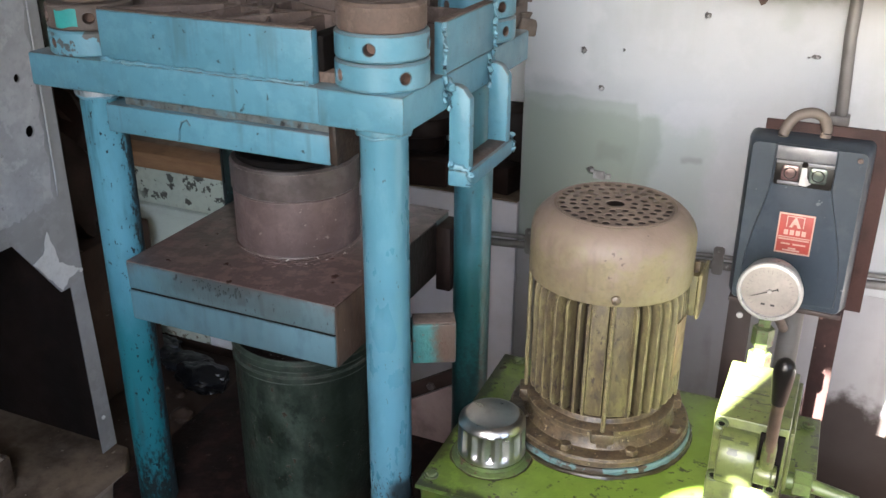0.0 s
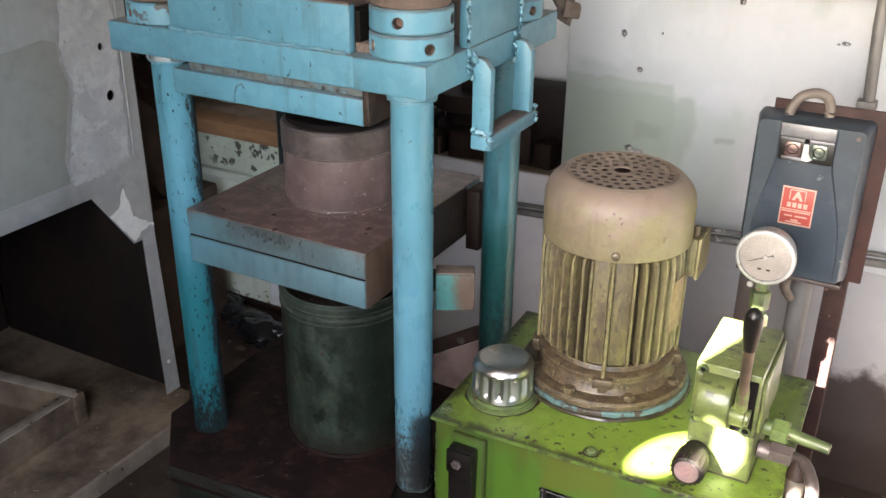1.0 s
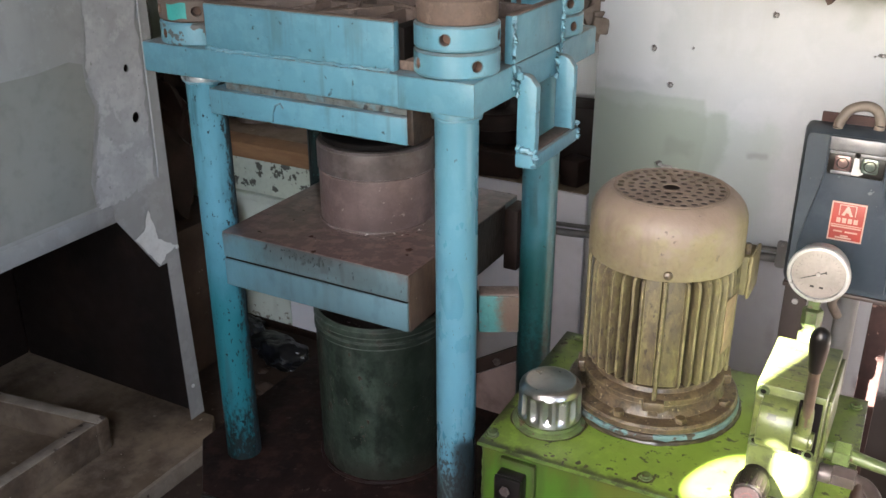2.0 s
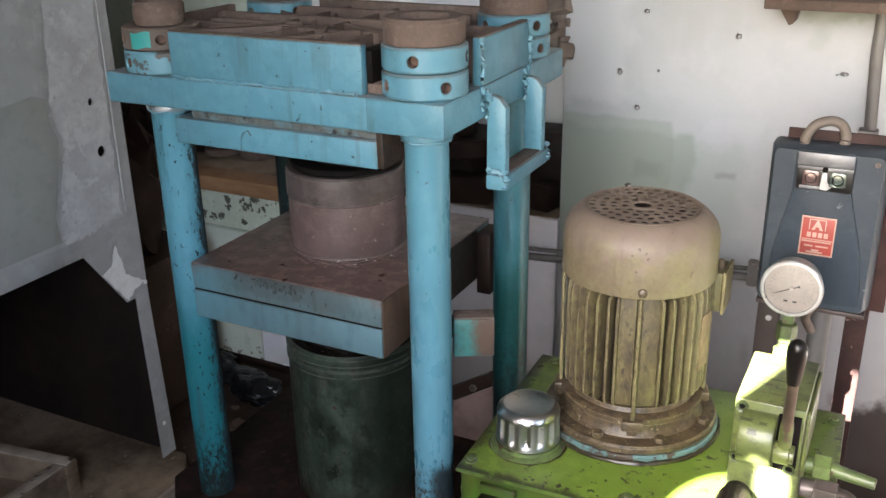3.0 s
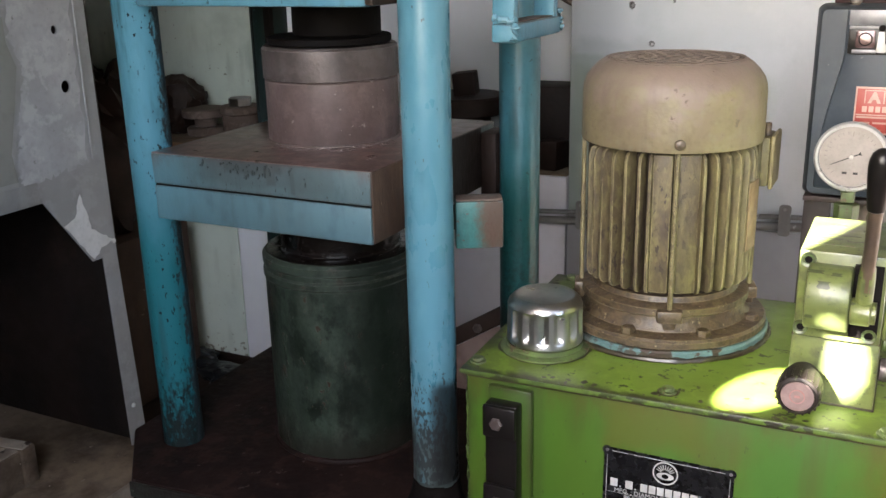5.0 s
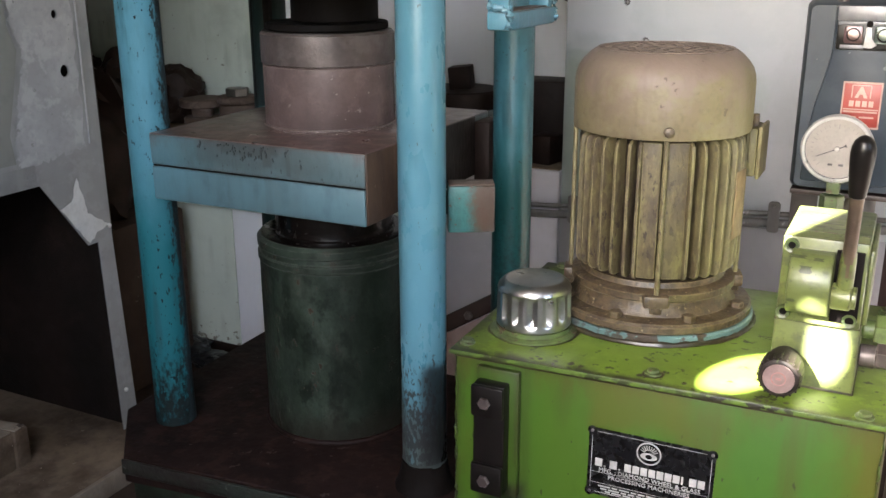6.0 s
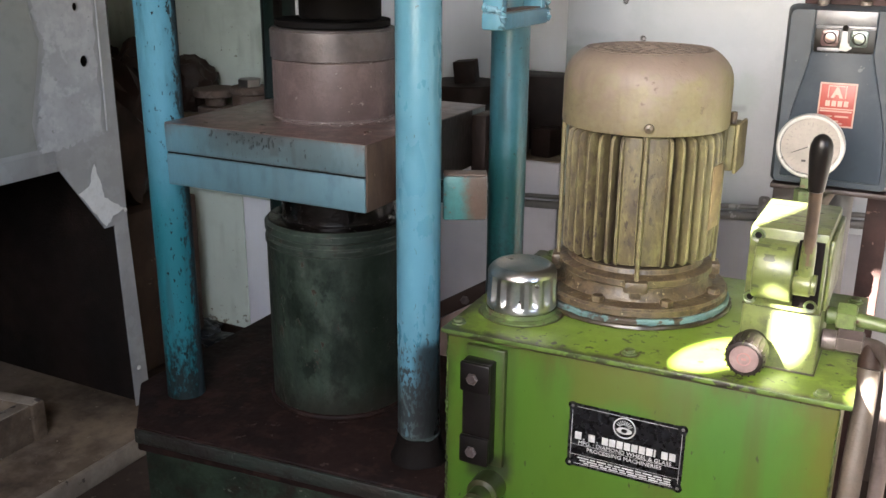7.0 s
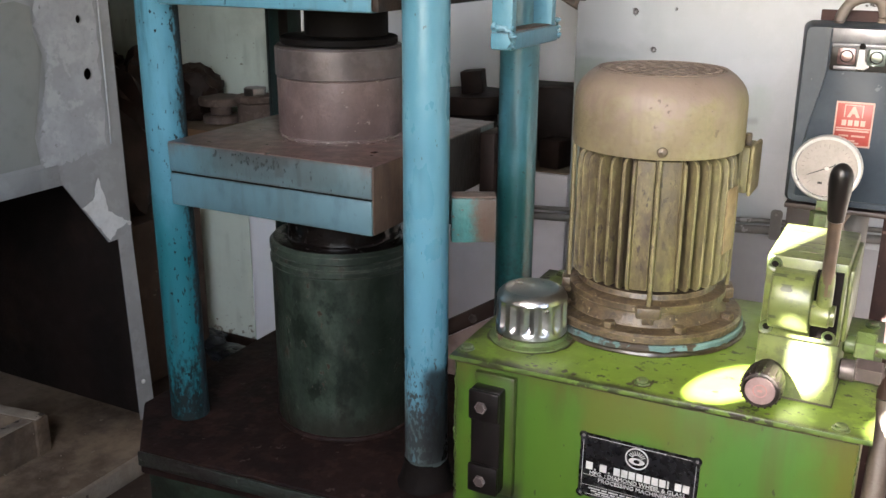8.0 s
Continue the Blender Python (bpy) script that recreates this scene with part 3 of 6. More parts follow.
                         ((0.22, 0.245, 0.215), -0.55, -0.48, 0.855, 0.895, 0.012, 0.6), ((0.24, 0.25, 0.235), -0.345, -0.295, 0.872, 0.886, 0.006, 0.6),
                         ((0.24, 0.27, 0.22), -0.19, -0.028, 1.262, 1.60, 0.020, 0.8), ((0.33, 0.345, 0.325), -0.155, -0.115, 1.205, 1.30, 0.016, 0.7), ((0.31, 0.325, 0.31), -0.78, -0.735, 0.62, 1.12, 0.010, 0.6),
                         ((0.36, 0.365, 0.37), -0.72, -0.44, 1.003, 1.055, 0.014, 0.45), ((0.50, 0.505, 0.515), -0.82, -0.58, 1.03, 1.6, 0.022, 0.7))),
    "dado": mat("grey_lilac_dado", (0.34, 0.33, 0.335), (0.28, 0.27, 0.275), 2.5, 0.8, mottle=0.12, tone=((0.030, 0.019, 0.014), 0.20, 0.10), grime=(0.24, 0.225, 0.22), grimes=0.24, grime_scale=2.5, bump=0.2, bump_scale=40,
                streak=((0.20, 0.185, 0.175), 0.6, 18), patches=(((0.026, 0.016, 0.012), 0.0, 1.8, -0.3, 0.33, 0.030, 0.95),)),
    "dado_niche": mat("grey_lilac_low_wall", (0.60, 0.58, 0.61), (0.52, 0.50, 0.53), 2.5, 0.8, mottle=0.12, grime=(0.42, 0.40, 0.41), grimes=0.24, grime_scale=2.5, bump=0.2, bump_scale=40),
    "wall_green": mat("pale_green_wall", (0.53, 0.58, 0.505), (0.47, 0.52, 0.455), 2.5, 0.85, mottle=0.12, chip=(0.20, 0.19, 0.15), chips=-0.11, chip_scale=60, low=(0.13, -0.02),
                      grime=(0.36, 0.38, 0.33), grimes=0.2, grime_scale=2.5, bump=0.25, bump_scale=40, streak=((0.26, 0.27, 0.23), 0.5, 20)),

    # paler copy of the wall: missing light in the niche put into the colour
    "whitewash": mat("lifted_whitewash", (0.87, 0.86, 0.87), (0.82, 0.815, 0.82), 2.5, 0.85, mottle=0.05, grime=(0.66, 0.66, 0.64), grimes=0.2, grime_scale=2, bump=0.2, bump_scale=45),
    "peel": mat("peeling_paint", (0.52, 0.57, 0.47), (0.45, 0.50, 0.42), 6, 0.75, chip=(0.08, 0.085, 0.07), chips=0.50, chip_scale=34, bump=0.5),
    "wood": mat("brown_plank", (0.30, 0.165, 0.08), (0.23, 0.12, 0.06), 10, 0.7, grime=(0.12, 0.075, 0.05), grimes=0.12, bump=0.2, stretch=6.0),
    "plaster": mat("broken_plaster", (0.17, 0.135, 0.11), (0.09, 0.070, 0.058), 14, 0.9, grime=(0.4, 0.36, 0.32), grimes=0.1, bump=0.7, bump_scale=40),
    "hole_shade": mat("shaded_hole_plaster", (0.13, 0.12, 0.115), (0.07, 0.06, 0.055), 60, 0.9, bump=0.5, bump_scale=120),
    "rim": mat("torn_plaster_rim", (0.46, 0.45, 0.445), (0.26, 0.245, 0.235), 40, 0.9, bump=0.5, bump_scale=80),
    "conduit": mat("grey_conduit", (0.20, 0.19, 0.18), (0.13, 0.12, 0.11), 10, 0.5, metal=0.2, chip=(0.36, 0.35, 0.34), chips=0.04, chip_scale=22, stretch=0.4, grime=(0.07, 0.055, 0.045), grimes=0.3, bump=0.15),
    "panel": mat("grey_sheet_metal", (0.30, 0.305, 0.31), (0.265, 0.27, 0.272), 2.5, 0.42, metal=0.15, grime=(0.21, 0.215, 0.21), grimes=0.16,
                 grime_scale=3.0, bump=0.10, bump_scale=30, blotch=((0.335, 0.34, 0.348), 18, 0.55), streak=((0.22, 0.225, 0.225), 0.5, 24)),
    "panel_patch": mat("filler_grey_primer", (0.35, 0.355, 0.365), (0.275, 0.28, 0.288), 9, 0.45, chip=(0.2, 0.2, 0.2), chips=-0.02, bump=0.16, bump_scale=40, blotch=((0.40, 0.405, 0.415), 22, 0.7)),
    "white_patch": mat("white_filler", (0.60, 0.61, 0.61), (0.52, 0.53, 0.53), 12, 0.6, bump=0.15),
    "floor": mat("oily_concrete", (0.060, 0.041, 0.032), (0.030, 0.021, 0.017), 3, 0.75, chip=(0.14, 0.11, 0.09), chips=0.02, chip_scale=30,
                 grime=(0.020, 0.014, 0.011), grimes=0.30, grime_scale=2.5, bump=0.45, bump_scale=40, spec=0.15, blotch=((0.070, 0.048, 0.038), 8, 0.7)),
    "trough": mat("stained_concrete", (0.225, 0.168, 0.118), (0.120, 0.086, 0.060), 6, 0.8, chip=(0.30, 0.245, 0.19), chips=-0.02, chip_scale=40,
                  grime=(0.036, 0.024, 0.018), grimes=0.60, grime_scale=5, bump=0.5, bump_scale=50, spec=0.25, mottle=0.6, blotch=((0.255, 0.195, 0.145), 9, 0.6)),
    "ceiling": mat("unseen_ceiling", (0.30, 0.29, 0.27), (0.24, 0.23, 0.22), 2, 0.9, bump=0.2),
    "dark_room": mat("dark_stained_wall", (0.20, 0.19, 0.18), (0.14, 0.13, 0.12), 2, 0.9, grime=(0.06, 0.05, 0.045), grimes=0.25, grime_scale=2, bump=0.2),
    "sticker": mat("ochre_sticker", (0.20, 0.140, 0.062), (0.14, 0.092, 0.044), 50, 0.6, bump=0.05),
}


# ---------------------------------------------------------------- mesh helpers
def finish(bm, name, material, angle=38):
    me = bpy.data.meshes.new(name)
    bmesh.ops.recalc_face_normals(bm, faces=bm.faces)
    bm.to_mesh(me)
    bm.free()
    me.materials.append(material)
    me.polygons.foreach_set("use_smooth", [True] * len(me.polygons))
    me.set_sharp_from_angle(angle=radians(angle))
    return me


def thing(name, at, label, category, group="", kind=""):
    ob = new(name)
    ob.empty_display_size = 0.05
    ob.location = at
    return tagged(ob, label, category, group, kind)


def part(name, bm, material, parent, label=""):
    """Links a bmesh, built in world places, as one mesh under a thing or a part."""
    ob = new(name, finish(bm, name, material) if isinstance(bm, bmesh.types.BMesh) else bm)
    ob.parent = parent
    ob.matrix_parent_inverse = Matrix.Translation(parent.location).inverted() if parent.type == "EMPTY" else Matrix()
    return tagged(ob, label)


def solid(name, bm, material, label, category, kind="", group=""):
    """A thing of one mesh."""
    return tagged(new(name, finish(bm, name, material)), label, category, group, kind)


def bag():
    return bmesh.new()


def join(bm, tmp, m=None):
    if m is not None:
        bmesh.ops.transform(tmp, matrix=m, verts=tmp.verts)
    me = bpy.data.meshes.new("tmp")
    tmp.to_mesh(me)
    tmp.free()
    bm.from_mesh(me)
    bpy.data.meshes.remove(me)
    return bm


def box(x0, x1, y0, y1, z0, z1, bevel=0.002, bm=None, m=None, seg=2):
    bm = bm or bag()
    t = bag()
    bmesh.ops.create_cube(t, size=1)
    bmesh.ops.transform(t, matrix=Matrix.Translation(((x0 + x1) / 2, (y0 + y1) / 2, (z0 + z1) / 2)) @ Matrix.Diagonal((x1 - x0, y1 - y0, z1 - z0, 1)), verts=t.verts)
    if bevel:
        bmesh.ops.bevel(t, geom=list(t.edges), offset=bevel, segments=seg, affect="EDGES", profile=0.5)
    return join(bm, t, m)


def lathe(profile, at=(0, 0, 0), axis="z", seg=40, bm=None, m=None, close=True):
    """Turns (radius, height) pairs round an axis."""
    bm = bm or bag()
    t = bag()
    rings = []
    for r, h in profile:
        if r < 1e-6:
            rings.append([t.verts.new((0, 0, h))])
        else:
            rings.append([t.verts.new((r * math.cos(2 * math.pi * i / seg), r * math.sin(2 * math.pi * i / seg), h)) for i in range(seg)])
    for a, b in zip(rings, rings[1:]):
        for i in range(seg):
            j = (i + 1) % seg
            if len(a) == 1 and len(b) > 1:
                t.faces.new((a[0], b[i], b[j]))
            elif len(b) == 1 and len(a) > 1:
                t.faces.new((a[i], b[0], a[j]))
            elif len(a) > 1:
                t.faces.new((a[i], b[i], b[j], a[j]))
    if close:
        for r in (rings[0], rings[-1]):
            if len(r) > 1:
                t.faces.new(r)
    turn = {"z": Matrix(), "y": pose(0, 0, 0, 90), "-y": pose(0, 0, 0, 90), "x": pose(0, 0, 0, 0, 90)}[axis]
    bmesh.ops.transform(t, matrix=Matrix.Translation(at) @ turn, verts=t.verts)
    return join(bm, t, m)


def drum(r, z0, z1, at, axis="z", seg=36, bevel=0.002, bm=None, m=None):
    b = min(bevel, (z1 - z0) / 3, r / 3)
    return lathe([(0, z0), (r - b, z0), (r, z0 + b), (r, z1 - b), (r - b, z1), (0, z1)], at, axis, seg, bm, m)


def tube(points, r, seg=14, bm=None, caps=True):
    """A round tube along a line of points."""
    bm = bm or bag()
    pts = [Vector(p) for p in points]
    rings, up = [], Vector((0, 0, 1))
    for i, p in enumerate(pts):
        d = (pts[min(i + 1, len(pts) - 1)] - pts[max(i - 1, 0)]).normalized()
        side = d.cross(up)
        if side.length < 0.05:
            side = d.cross(Vector((1, 0, 0)))
        side.normalize()
        top = side.cross(d)
        rr = r[i] if isinstance(r, (list, tuple)) else r
        rings.append([bm.verts.new(p + side * rr * math.cos(2 * math.pi * k / seg) + top * rr * math.sin(2 * math.pi * k / seg)) for k in range(seg)])
    for a, b in zip(rings, rings[1:]):
        for k in range(seg):
            j = (k + 1) % seg
            bm.faces.new((a[k], a[j], b[j], b[k]))
    if caps:
        bm.faces.new(rings[0])
        bm.faces.new(list(reversed(rings[-1])))
    return bm


def curve_points(points, n=8):
    """A smooth line through the given points."""
    p = [Vector(q) for q in points]
    p = [2 * p[0] - p[1]] + p + [2 * p[-1] - p[-2]]
    out = []
    for i in range(1, len(p) - 2):
        for k in range(n):
            t = k / n
            a, b, c, d = p[i - 1:i + 3]
            out.append(0.5 * (2 * b + (c - a) * t + (2 * a - 5 * b + 4 * c - d) * t * t + (3 * b - a - 3 * c + d) * t ** 3))
    return out + [p[-2]]


def prism(outline, axis, a, b, bevel=0.0, bm=None, m=None):
    """A flat outline of (u, v) pushed out along an axis from a to b. axis x: (y, z); y: (x, z); z: (x, y)."""
    bm = bm or bag()
    t = bag()
    put = {"x": lambda u, v, w: (w, u, v), "y": lambda u, v, w: (u, w, v), "z": lambda u, v, w: (u, v, w)}[axis]
    lo = [t.verts.new(put(u, v, a)) for u, v in outline]
    hi = [t.verts.new(put(u, v, b)) for u, v in outline]
    t.faces.new(lo)
    t.faces.new(list(reversed(hi)))
    for i in range(len(lo)):
        j = (i + 1) % len(lo)
        t.faces.new((lo[i], hi[i], hi[j], lo[j]))
    if bevel:
        bmesh.ops.recalc_face_normals(t, faces=t.faces)
        bmesh.ops.bevel(t, geom=list(t.edges), offset=bevel, segments=2, affect="EDGES", profile=0.5)
    return join(bm, t, m)


def round_rect(x0, x1, y0, y1, r, n=5):
    out = []
    for cx, cy, a0 in ((x1 - r, y1 - r, 0), (x0 + r, y1 - r, 90), (x0 + r, y0 + r, 180), (x1 - r, y0 + r, 270)):
        out += [(cx + r * math.cos(radians(a0 + 90 * k / n)), cy + r * math.sin(radians(a0 + 90 * k / n))) for k in range(n + 1)]
    return out


def hexagon(r, h0, h1, at, axis="z", bm=None, bevel=0.0015):
    return lathe([(0, h0), (r - bevel, h0), (r, h0 + bevel), (r, h1 - bevel), (r - bevel, h1), (0, h1)], at, axis, 6, bm)


def roughen(bm, amount, size):
    for v in bm.verts:
        v.co += Vector(noise.noise_vector(v.co / size)) * amount
    return bm


def bead(a, b, r, seed, lumps=None):
    """A lumpy weld between two points."""
    a, b = Vector(a), Vector(b)
    n = lumps or max(6, int((b - a).length / 0.006))
    rnd = random.Random(seed)
    return tube([a.lerp(b, i / n) + Vector((rnd.uniform(-1, 1), rnd.uniform(-1, 1), rnd.uniform(-1, 1))) * r * 0.5 for i in range(n + 1)],
                [r * (0.45 + 1.0 * rnd.random() ** 1.6) for i in range(n + 1)], 8)


def lettering(name, words, size, m, material, parent, label="", squeeze=1.0):
    cu = bpy.data.curves.new(name, "FONT")
    cu.body, cu.size, cu.extrude, cu.resolution_u = words, size, 0.0003, 2
    cu.align_x = "CENTER"
    tmp = bpy.data.objects.new(name, cu)
    me = bpy.data.meshes.new_from_object(tmp)
    bpy.data.objects.remove(tmp)
    me.transform(m @ Matrix.Diagonal((squeeze, 1, 1, 1)))
    me.materials.clear()
    me.materials.append(material)
    return part(name, me, material, parent, label)


# ---------------------------------------------------------------- the room
def structure(name, bm, material, label, category):
    return solid(name, bm, material, label, category, "structure")


structure("floor", box(-3.6, 1.9, -1.3, 3.0, -0.12, 0.0, 0), M["floor"], "dark oil-stained concrete workshop floor", "floor")
# ceiling out of view, added so sky light enters only by openings
structure("ceiling", box(-3.6, 1.9, -1.3, 3.0, 3.0, 3.1, 0), M["ceiling"], "unseen plastered ceiling closing the room", "ceiling")

# back wall: a whitewashed pier, and a niche with a ledge beside it
def torn(points, amount, seed, n=7):
    """An outline with ragged edges."""
    r = random.Random(seed)
    o = []
    for (a, b), (c, d) in zip(points, points[1:] + points[:1]):
        o += [(a + (c - a) * k / n + r.uniform(-1, 1) * amount, b + (d - b) * k / n + r.uniform(-1, 1) * amount) for k in range(n)]
    return o


def blot(w, long, seed):
    """A small torn outline round the origin."""
    return torn([(w * math.cos(j * math.pi / 3), w * long * math.sin(j * math.pi / 3)) for j in range(6)], w * 0.3, seed, 2)


def cut_holes(bm, cutter):
    """The solid less the cutter, as a mesh."""
    obs = []
    for b in (bm, cutter):
        bmesh.ops.recalc_face_normals(b, faces=b.faces)
        me = bpy.data.meshes.new("tmp")
        b.to_mesh(me)
        b.free()
        ob = bpy.data.objects.new("tmp", me)
        scene.collection.objects.link(ob)
        obs.append(ob)
    md = obs[0].modifiers.new("cut", "BOOLEAN")
    md.operation, md.object, md.solver = "DIFFERENCE", obs[1], "EXACT"
    dg = bpy.context.evaluated_depsgraph_get()
    done = bpy.data.meshes.new_from_object(obs[0].evaluated_get(dg))
    o = bag()
    o.from_mesh(done)
    bpy.data.meshes.remove(done)
    for ob in obs:
        me = ob.data
        bpy.data.objects.remove(ob)
        bpy.data.meshes.remove(me)
    return o


# ragged screw holes in the plaster: x, z, half width, half height
PITS = ((-0.599, 1.117, 0.0080, 0.0095), (-0.550, 1.031, 0.0090, 0.0075), (-0.321, 1.220, 0.0085, 0.0080), (-0.083, 1.150, 0.0100, 0.0050), (-0.540, 1.267, 0.0085, 0.0055),
        (-0.502, 1.126, 0.0035, 0.0045), (-0.560, 0.822, 0.012, 0.010), (-0.098, 1.147, 0.0035, 0.0025))


def pit(x, z, w, h, seed, grow=1.0):
    return torn([(x + w * grow * math.cos(a), z + h * grow * math.sin(a)) for a in [k * math.pi / 4 + seed for k in range(8)]], min(w, h) * 0.22, seed, 2)


pits = bag()
for k, (x, z, w, h) in enumerate(PITS):
    prism(pit(x, z, w, h, k), "y", 2.10, 2.215, 0, bm=pits)
pier = structure("wall_back", cut_holes(box(-0.745, 1.75, 2.18, 2.80, 0, 3.0, 0.004), pits), M["wall"], "whitewashed plaster wall with drilled holes, stains, greenish patches and a painted light corner", "wall")
for k, (x, z, w, h) in enumerate(PITS):
    # dark plaster bottom puts the hole's shade into the colour
    part("hole_bottom", prism(pit(x, z, w, h, k, 0.97), "y", 2.188, 2.190, 0), M["hole_shade"], pier, "dark bottom standing for the shade in a screw hole")
    if w > 0.006:
        part("wall_plug", prism(pit(x + w * 0.25, z - h * 0.1, w * 0.38, h * 0.42, k + 30), "y", 2.1775, 2.187, 0), M["rim"], pier, "broken plug in a screw hole")
structure("wall_niche", box(-1.81, -0.75, 2.475, 2.80, 0.70, 3.0, 0), M["whitewash"], "whitewashed back of a deep wall niche, lightened in colour", "wall")
structure("wall_niche_left", box(-3.5, -1.811, 2.47, 2.80, 0.70, 3.0, 0), M["wall_green"], "pale green back of a deep wall niche", "wall")
low = structure("wall_ledge", box(-3.5, -1.801, 2.18, 2.80, 0, 0.70, 0.006), M["wall_green"], "pale green plastered low wall carrying a ledge", "wall")
structure("wall_ledge_white", box(-1.8, -1.401, 2.18, 2.80, 0, 0.70, 0.006), M["whitewash"], "whitewashed low wall carrying a ledge", "wall")
structure("wall_ledge_lilac", box(-1.4, -0.749, 2.18, 2.80, 0, 0.70, 0.006), M["dado_niche"], "grey lilac painted low wall carrying a ledge", "wall")
# side wall out of view, added to close the room
structure("wall_left", box(-3.6, -3.45, -1.3, 3.0, 0, 3.0, 0), M["dark_room"], "side wall added to close the room", "wall")

part("dado", box(-0.7445, 1.59, 2.1762, 2.1798, 0.001, 0.615, 0.001), M["dado"], pier, "grey lilac painted dado, brown with dirt near the floor")


# broken plaster along the pier's corner
rnd = random.Random(3)
crumb = bag()
for i in range(30):
    z = 1.150 + 0.030 * i
    for k in range(2):
        w, d, h = rnd.uniform(0.018, 0.036), rnd.uniform(0.02, 0.035), rnd.uniform(0.012, 0.028)
        box(-w, w, -d, d, -h, h, 0.003, bm=crumb, seg=1, m=pose(-0.756 + rnd.uniform(-0.016, 0.008), 2.192 + rnd.uniform(-0.012, 0.016), z + rnd.uniform(-0.012, 0.012), rnd.uniform(-25, 25), rnd.uniform(-30, 30), rnd.uniform(-40, 40)))
part("broken_plaster", roughen(crumb, 0.006, 0.02), M["plaster"], pier, "crumbled brown plaster along the corner")

part("broken_clip", roughen(box(-0.552, -0.522, 2.1655, 2.1795, 0.806, 0.826, 0.003), 0.003, 0.012), M["rim"], pier, "broken clip stub in crumbled plaster")
part("clip_tip", box(-0.520, -0.508, 2.166, 2.1795, 0.809, 0.820, 0.001), M["print"], pier)

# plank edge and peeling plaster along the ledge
solid("ledge_plank", box(-2.35, -1.25, 2.10, 2.19, 0.655, 0.705, 0.004), M["wood"], "worn brown timber plank along the ledge edge", "plank")
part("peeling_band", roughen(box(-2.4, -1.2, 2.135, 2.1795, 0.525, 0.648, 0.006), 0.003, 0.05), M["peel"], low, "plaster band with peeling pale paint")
part("lip", box(-2.4, -1.2, 2.125, 2.1795, 0.498, 0.522, 0.005), M["wall_green"], low)
part("foot_stain", roughen(box(-2.4, -1.60, 2.172, 2.1795, 0.0, 0.028, 0.006), 0.009, 0.03), M["dark_rust"], low, "blackened foot of the wall")

# unseen side and front walls, added so their window openings and pierced sheet shape the light
for nm, b in (("wall_right", (1.6, 1.75, -1.3, 2.2, 0, 1.3)), ("wall_right_top", (1.6, 1.75, -1.3, 2.2, 2.2, 3.0)),
              ("wall_right_far", (1.6, 1.75, 0.40, 2.2, 1.3, 2.2)), ("wall_right_near", (1.6, 1.75, -1.3, -0.40, 1.3, 2.2)),
              ("wall_front", (-3.5, -1.45, -1.15, -1.0, 0, 3.0)), ("wall_front_low", (-1.45, -0.55, -1.15, -1.0, 0, 1.75)),
              ("wall_front_top", (-1.45, -0.55, -1.15, -1.0, 2.55, 3.0)), ("wall_front_mid", (-0.55, -0.50, -1.15, -1.0, 0, 3.0)),
              ("wall_front_sill", (-0.50, 0.90, -1.15, -1.0, 0, 1.10)), ("wall_front_lintel", (-0.50, 0.90, -1.15, -1.0, 2.50, 3.0)), ("wall_front_right", (0.90, 1.6, -1.15, -1.0, 0, 3.0))):
    structure(nm, box(*b, 0), M["dark_room"], "unseen workshop wall added to shape the light", "wall")


def pierced_sheet(holes, x0, x1, z0, z1, y, thick):
    bm = bag()
    loops = [[(x0, z0), (x1, z0), (x1, z1), (x0, z1)]] + holes
    edges = []
    for lp in loops:
        vs = [bm.verts.new((u, y, v)) for u, v in lp]
        edges += [bm.edges.new((vs[i], vs[(i + 1) % len(vs)])) for i in range(len(vs))]
    bmesh.ops.triangle_fill(bm, use_beauty=True, use_dissolve=False, edges=edges)
    bmesh.ops.solidify(bm, geom=list(bm.faces), thickness=thick)
    return bm


def oval(x, z, a, b, n=20):
    return [(x + a * math.cos(2 * math.pi * i / n), z + b * math.sin(2 * math.pi * i / n)) for i in range(n)]


# added sheet out of view; its holes aim the sun spots
structure("sun_spot_sheet", pierced_sheet([oval(-0.884, 2.055, 0.040, 0.044), oval(-0.792, 2.100, 0.023, 0.044),
                                           round_rect(-0.950, -0.842, 2.212, 2.362, 0.025), oval(-0.673, 2.040, 0.031, 0.031)],
                                          -1.46, -0.54, 1.74, 2.56, -1.03, 0.004),
          M["dark_rust"], "unseen pierced sheet added to shape the sun spots", "shutter")

# conduit along the wall
pipe = thing("wall_conduit", (-0.3, 2.16, 0.62), "dull grey conduit pipe clipped along the wall", "conduit")
part("pipe", tube([(-1.15, 2.162, 0.572), (-0.78, 2.162, 0.592), (-0.26, 2.162, 0.632), (0.08, 2.162, 0.650), (1.5, 2.162, 0.73)], 0.0105, 12), M["conduit"], pipe)
part("second_pipe", tube([(-1.15, 2.166, 0.594), (-0.78, 2.166, 0.613), (-0.26, 2.166, 0.653), (0.08, 2.166, 0.671), (1.5, 2.166, 0.75)], 0.006, 10), M["conduit"], pipe)
for x, z in ((-0.225, 0.646), (0.4, 0.68), (-0.70, 0.61)):
    part("clip", prism(round_rect(x - 0.013, x + 0.013, z - 0.030, z + 0.042, 0.008), "y", 2.146, 2.149, 0), M["conduit"], pipe)
    part("clip_screw", drum(0.004, 0, 0.003, (x, 2.146, z + 0.032), "y", 10, 0.001), M["steel"], pipe)
riser = thing("riser_conduit", (-0.018, 2.16, 1.0), "grey vertical conduit on the wall", "conduit")
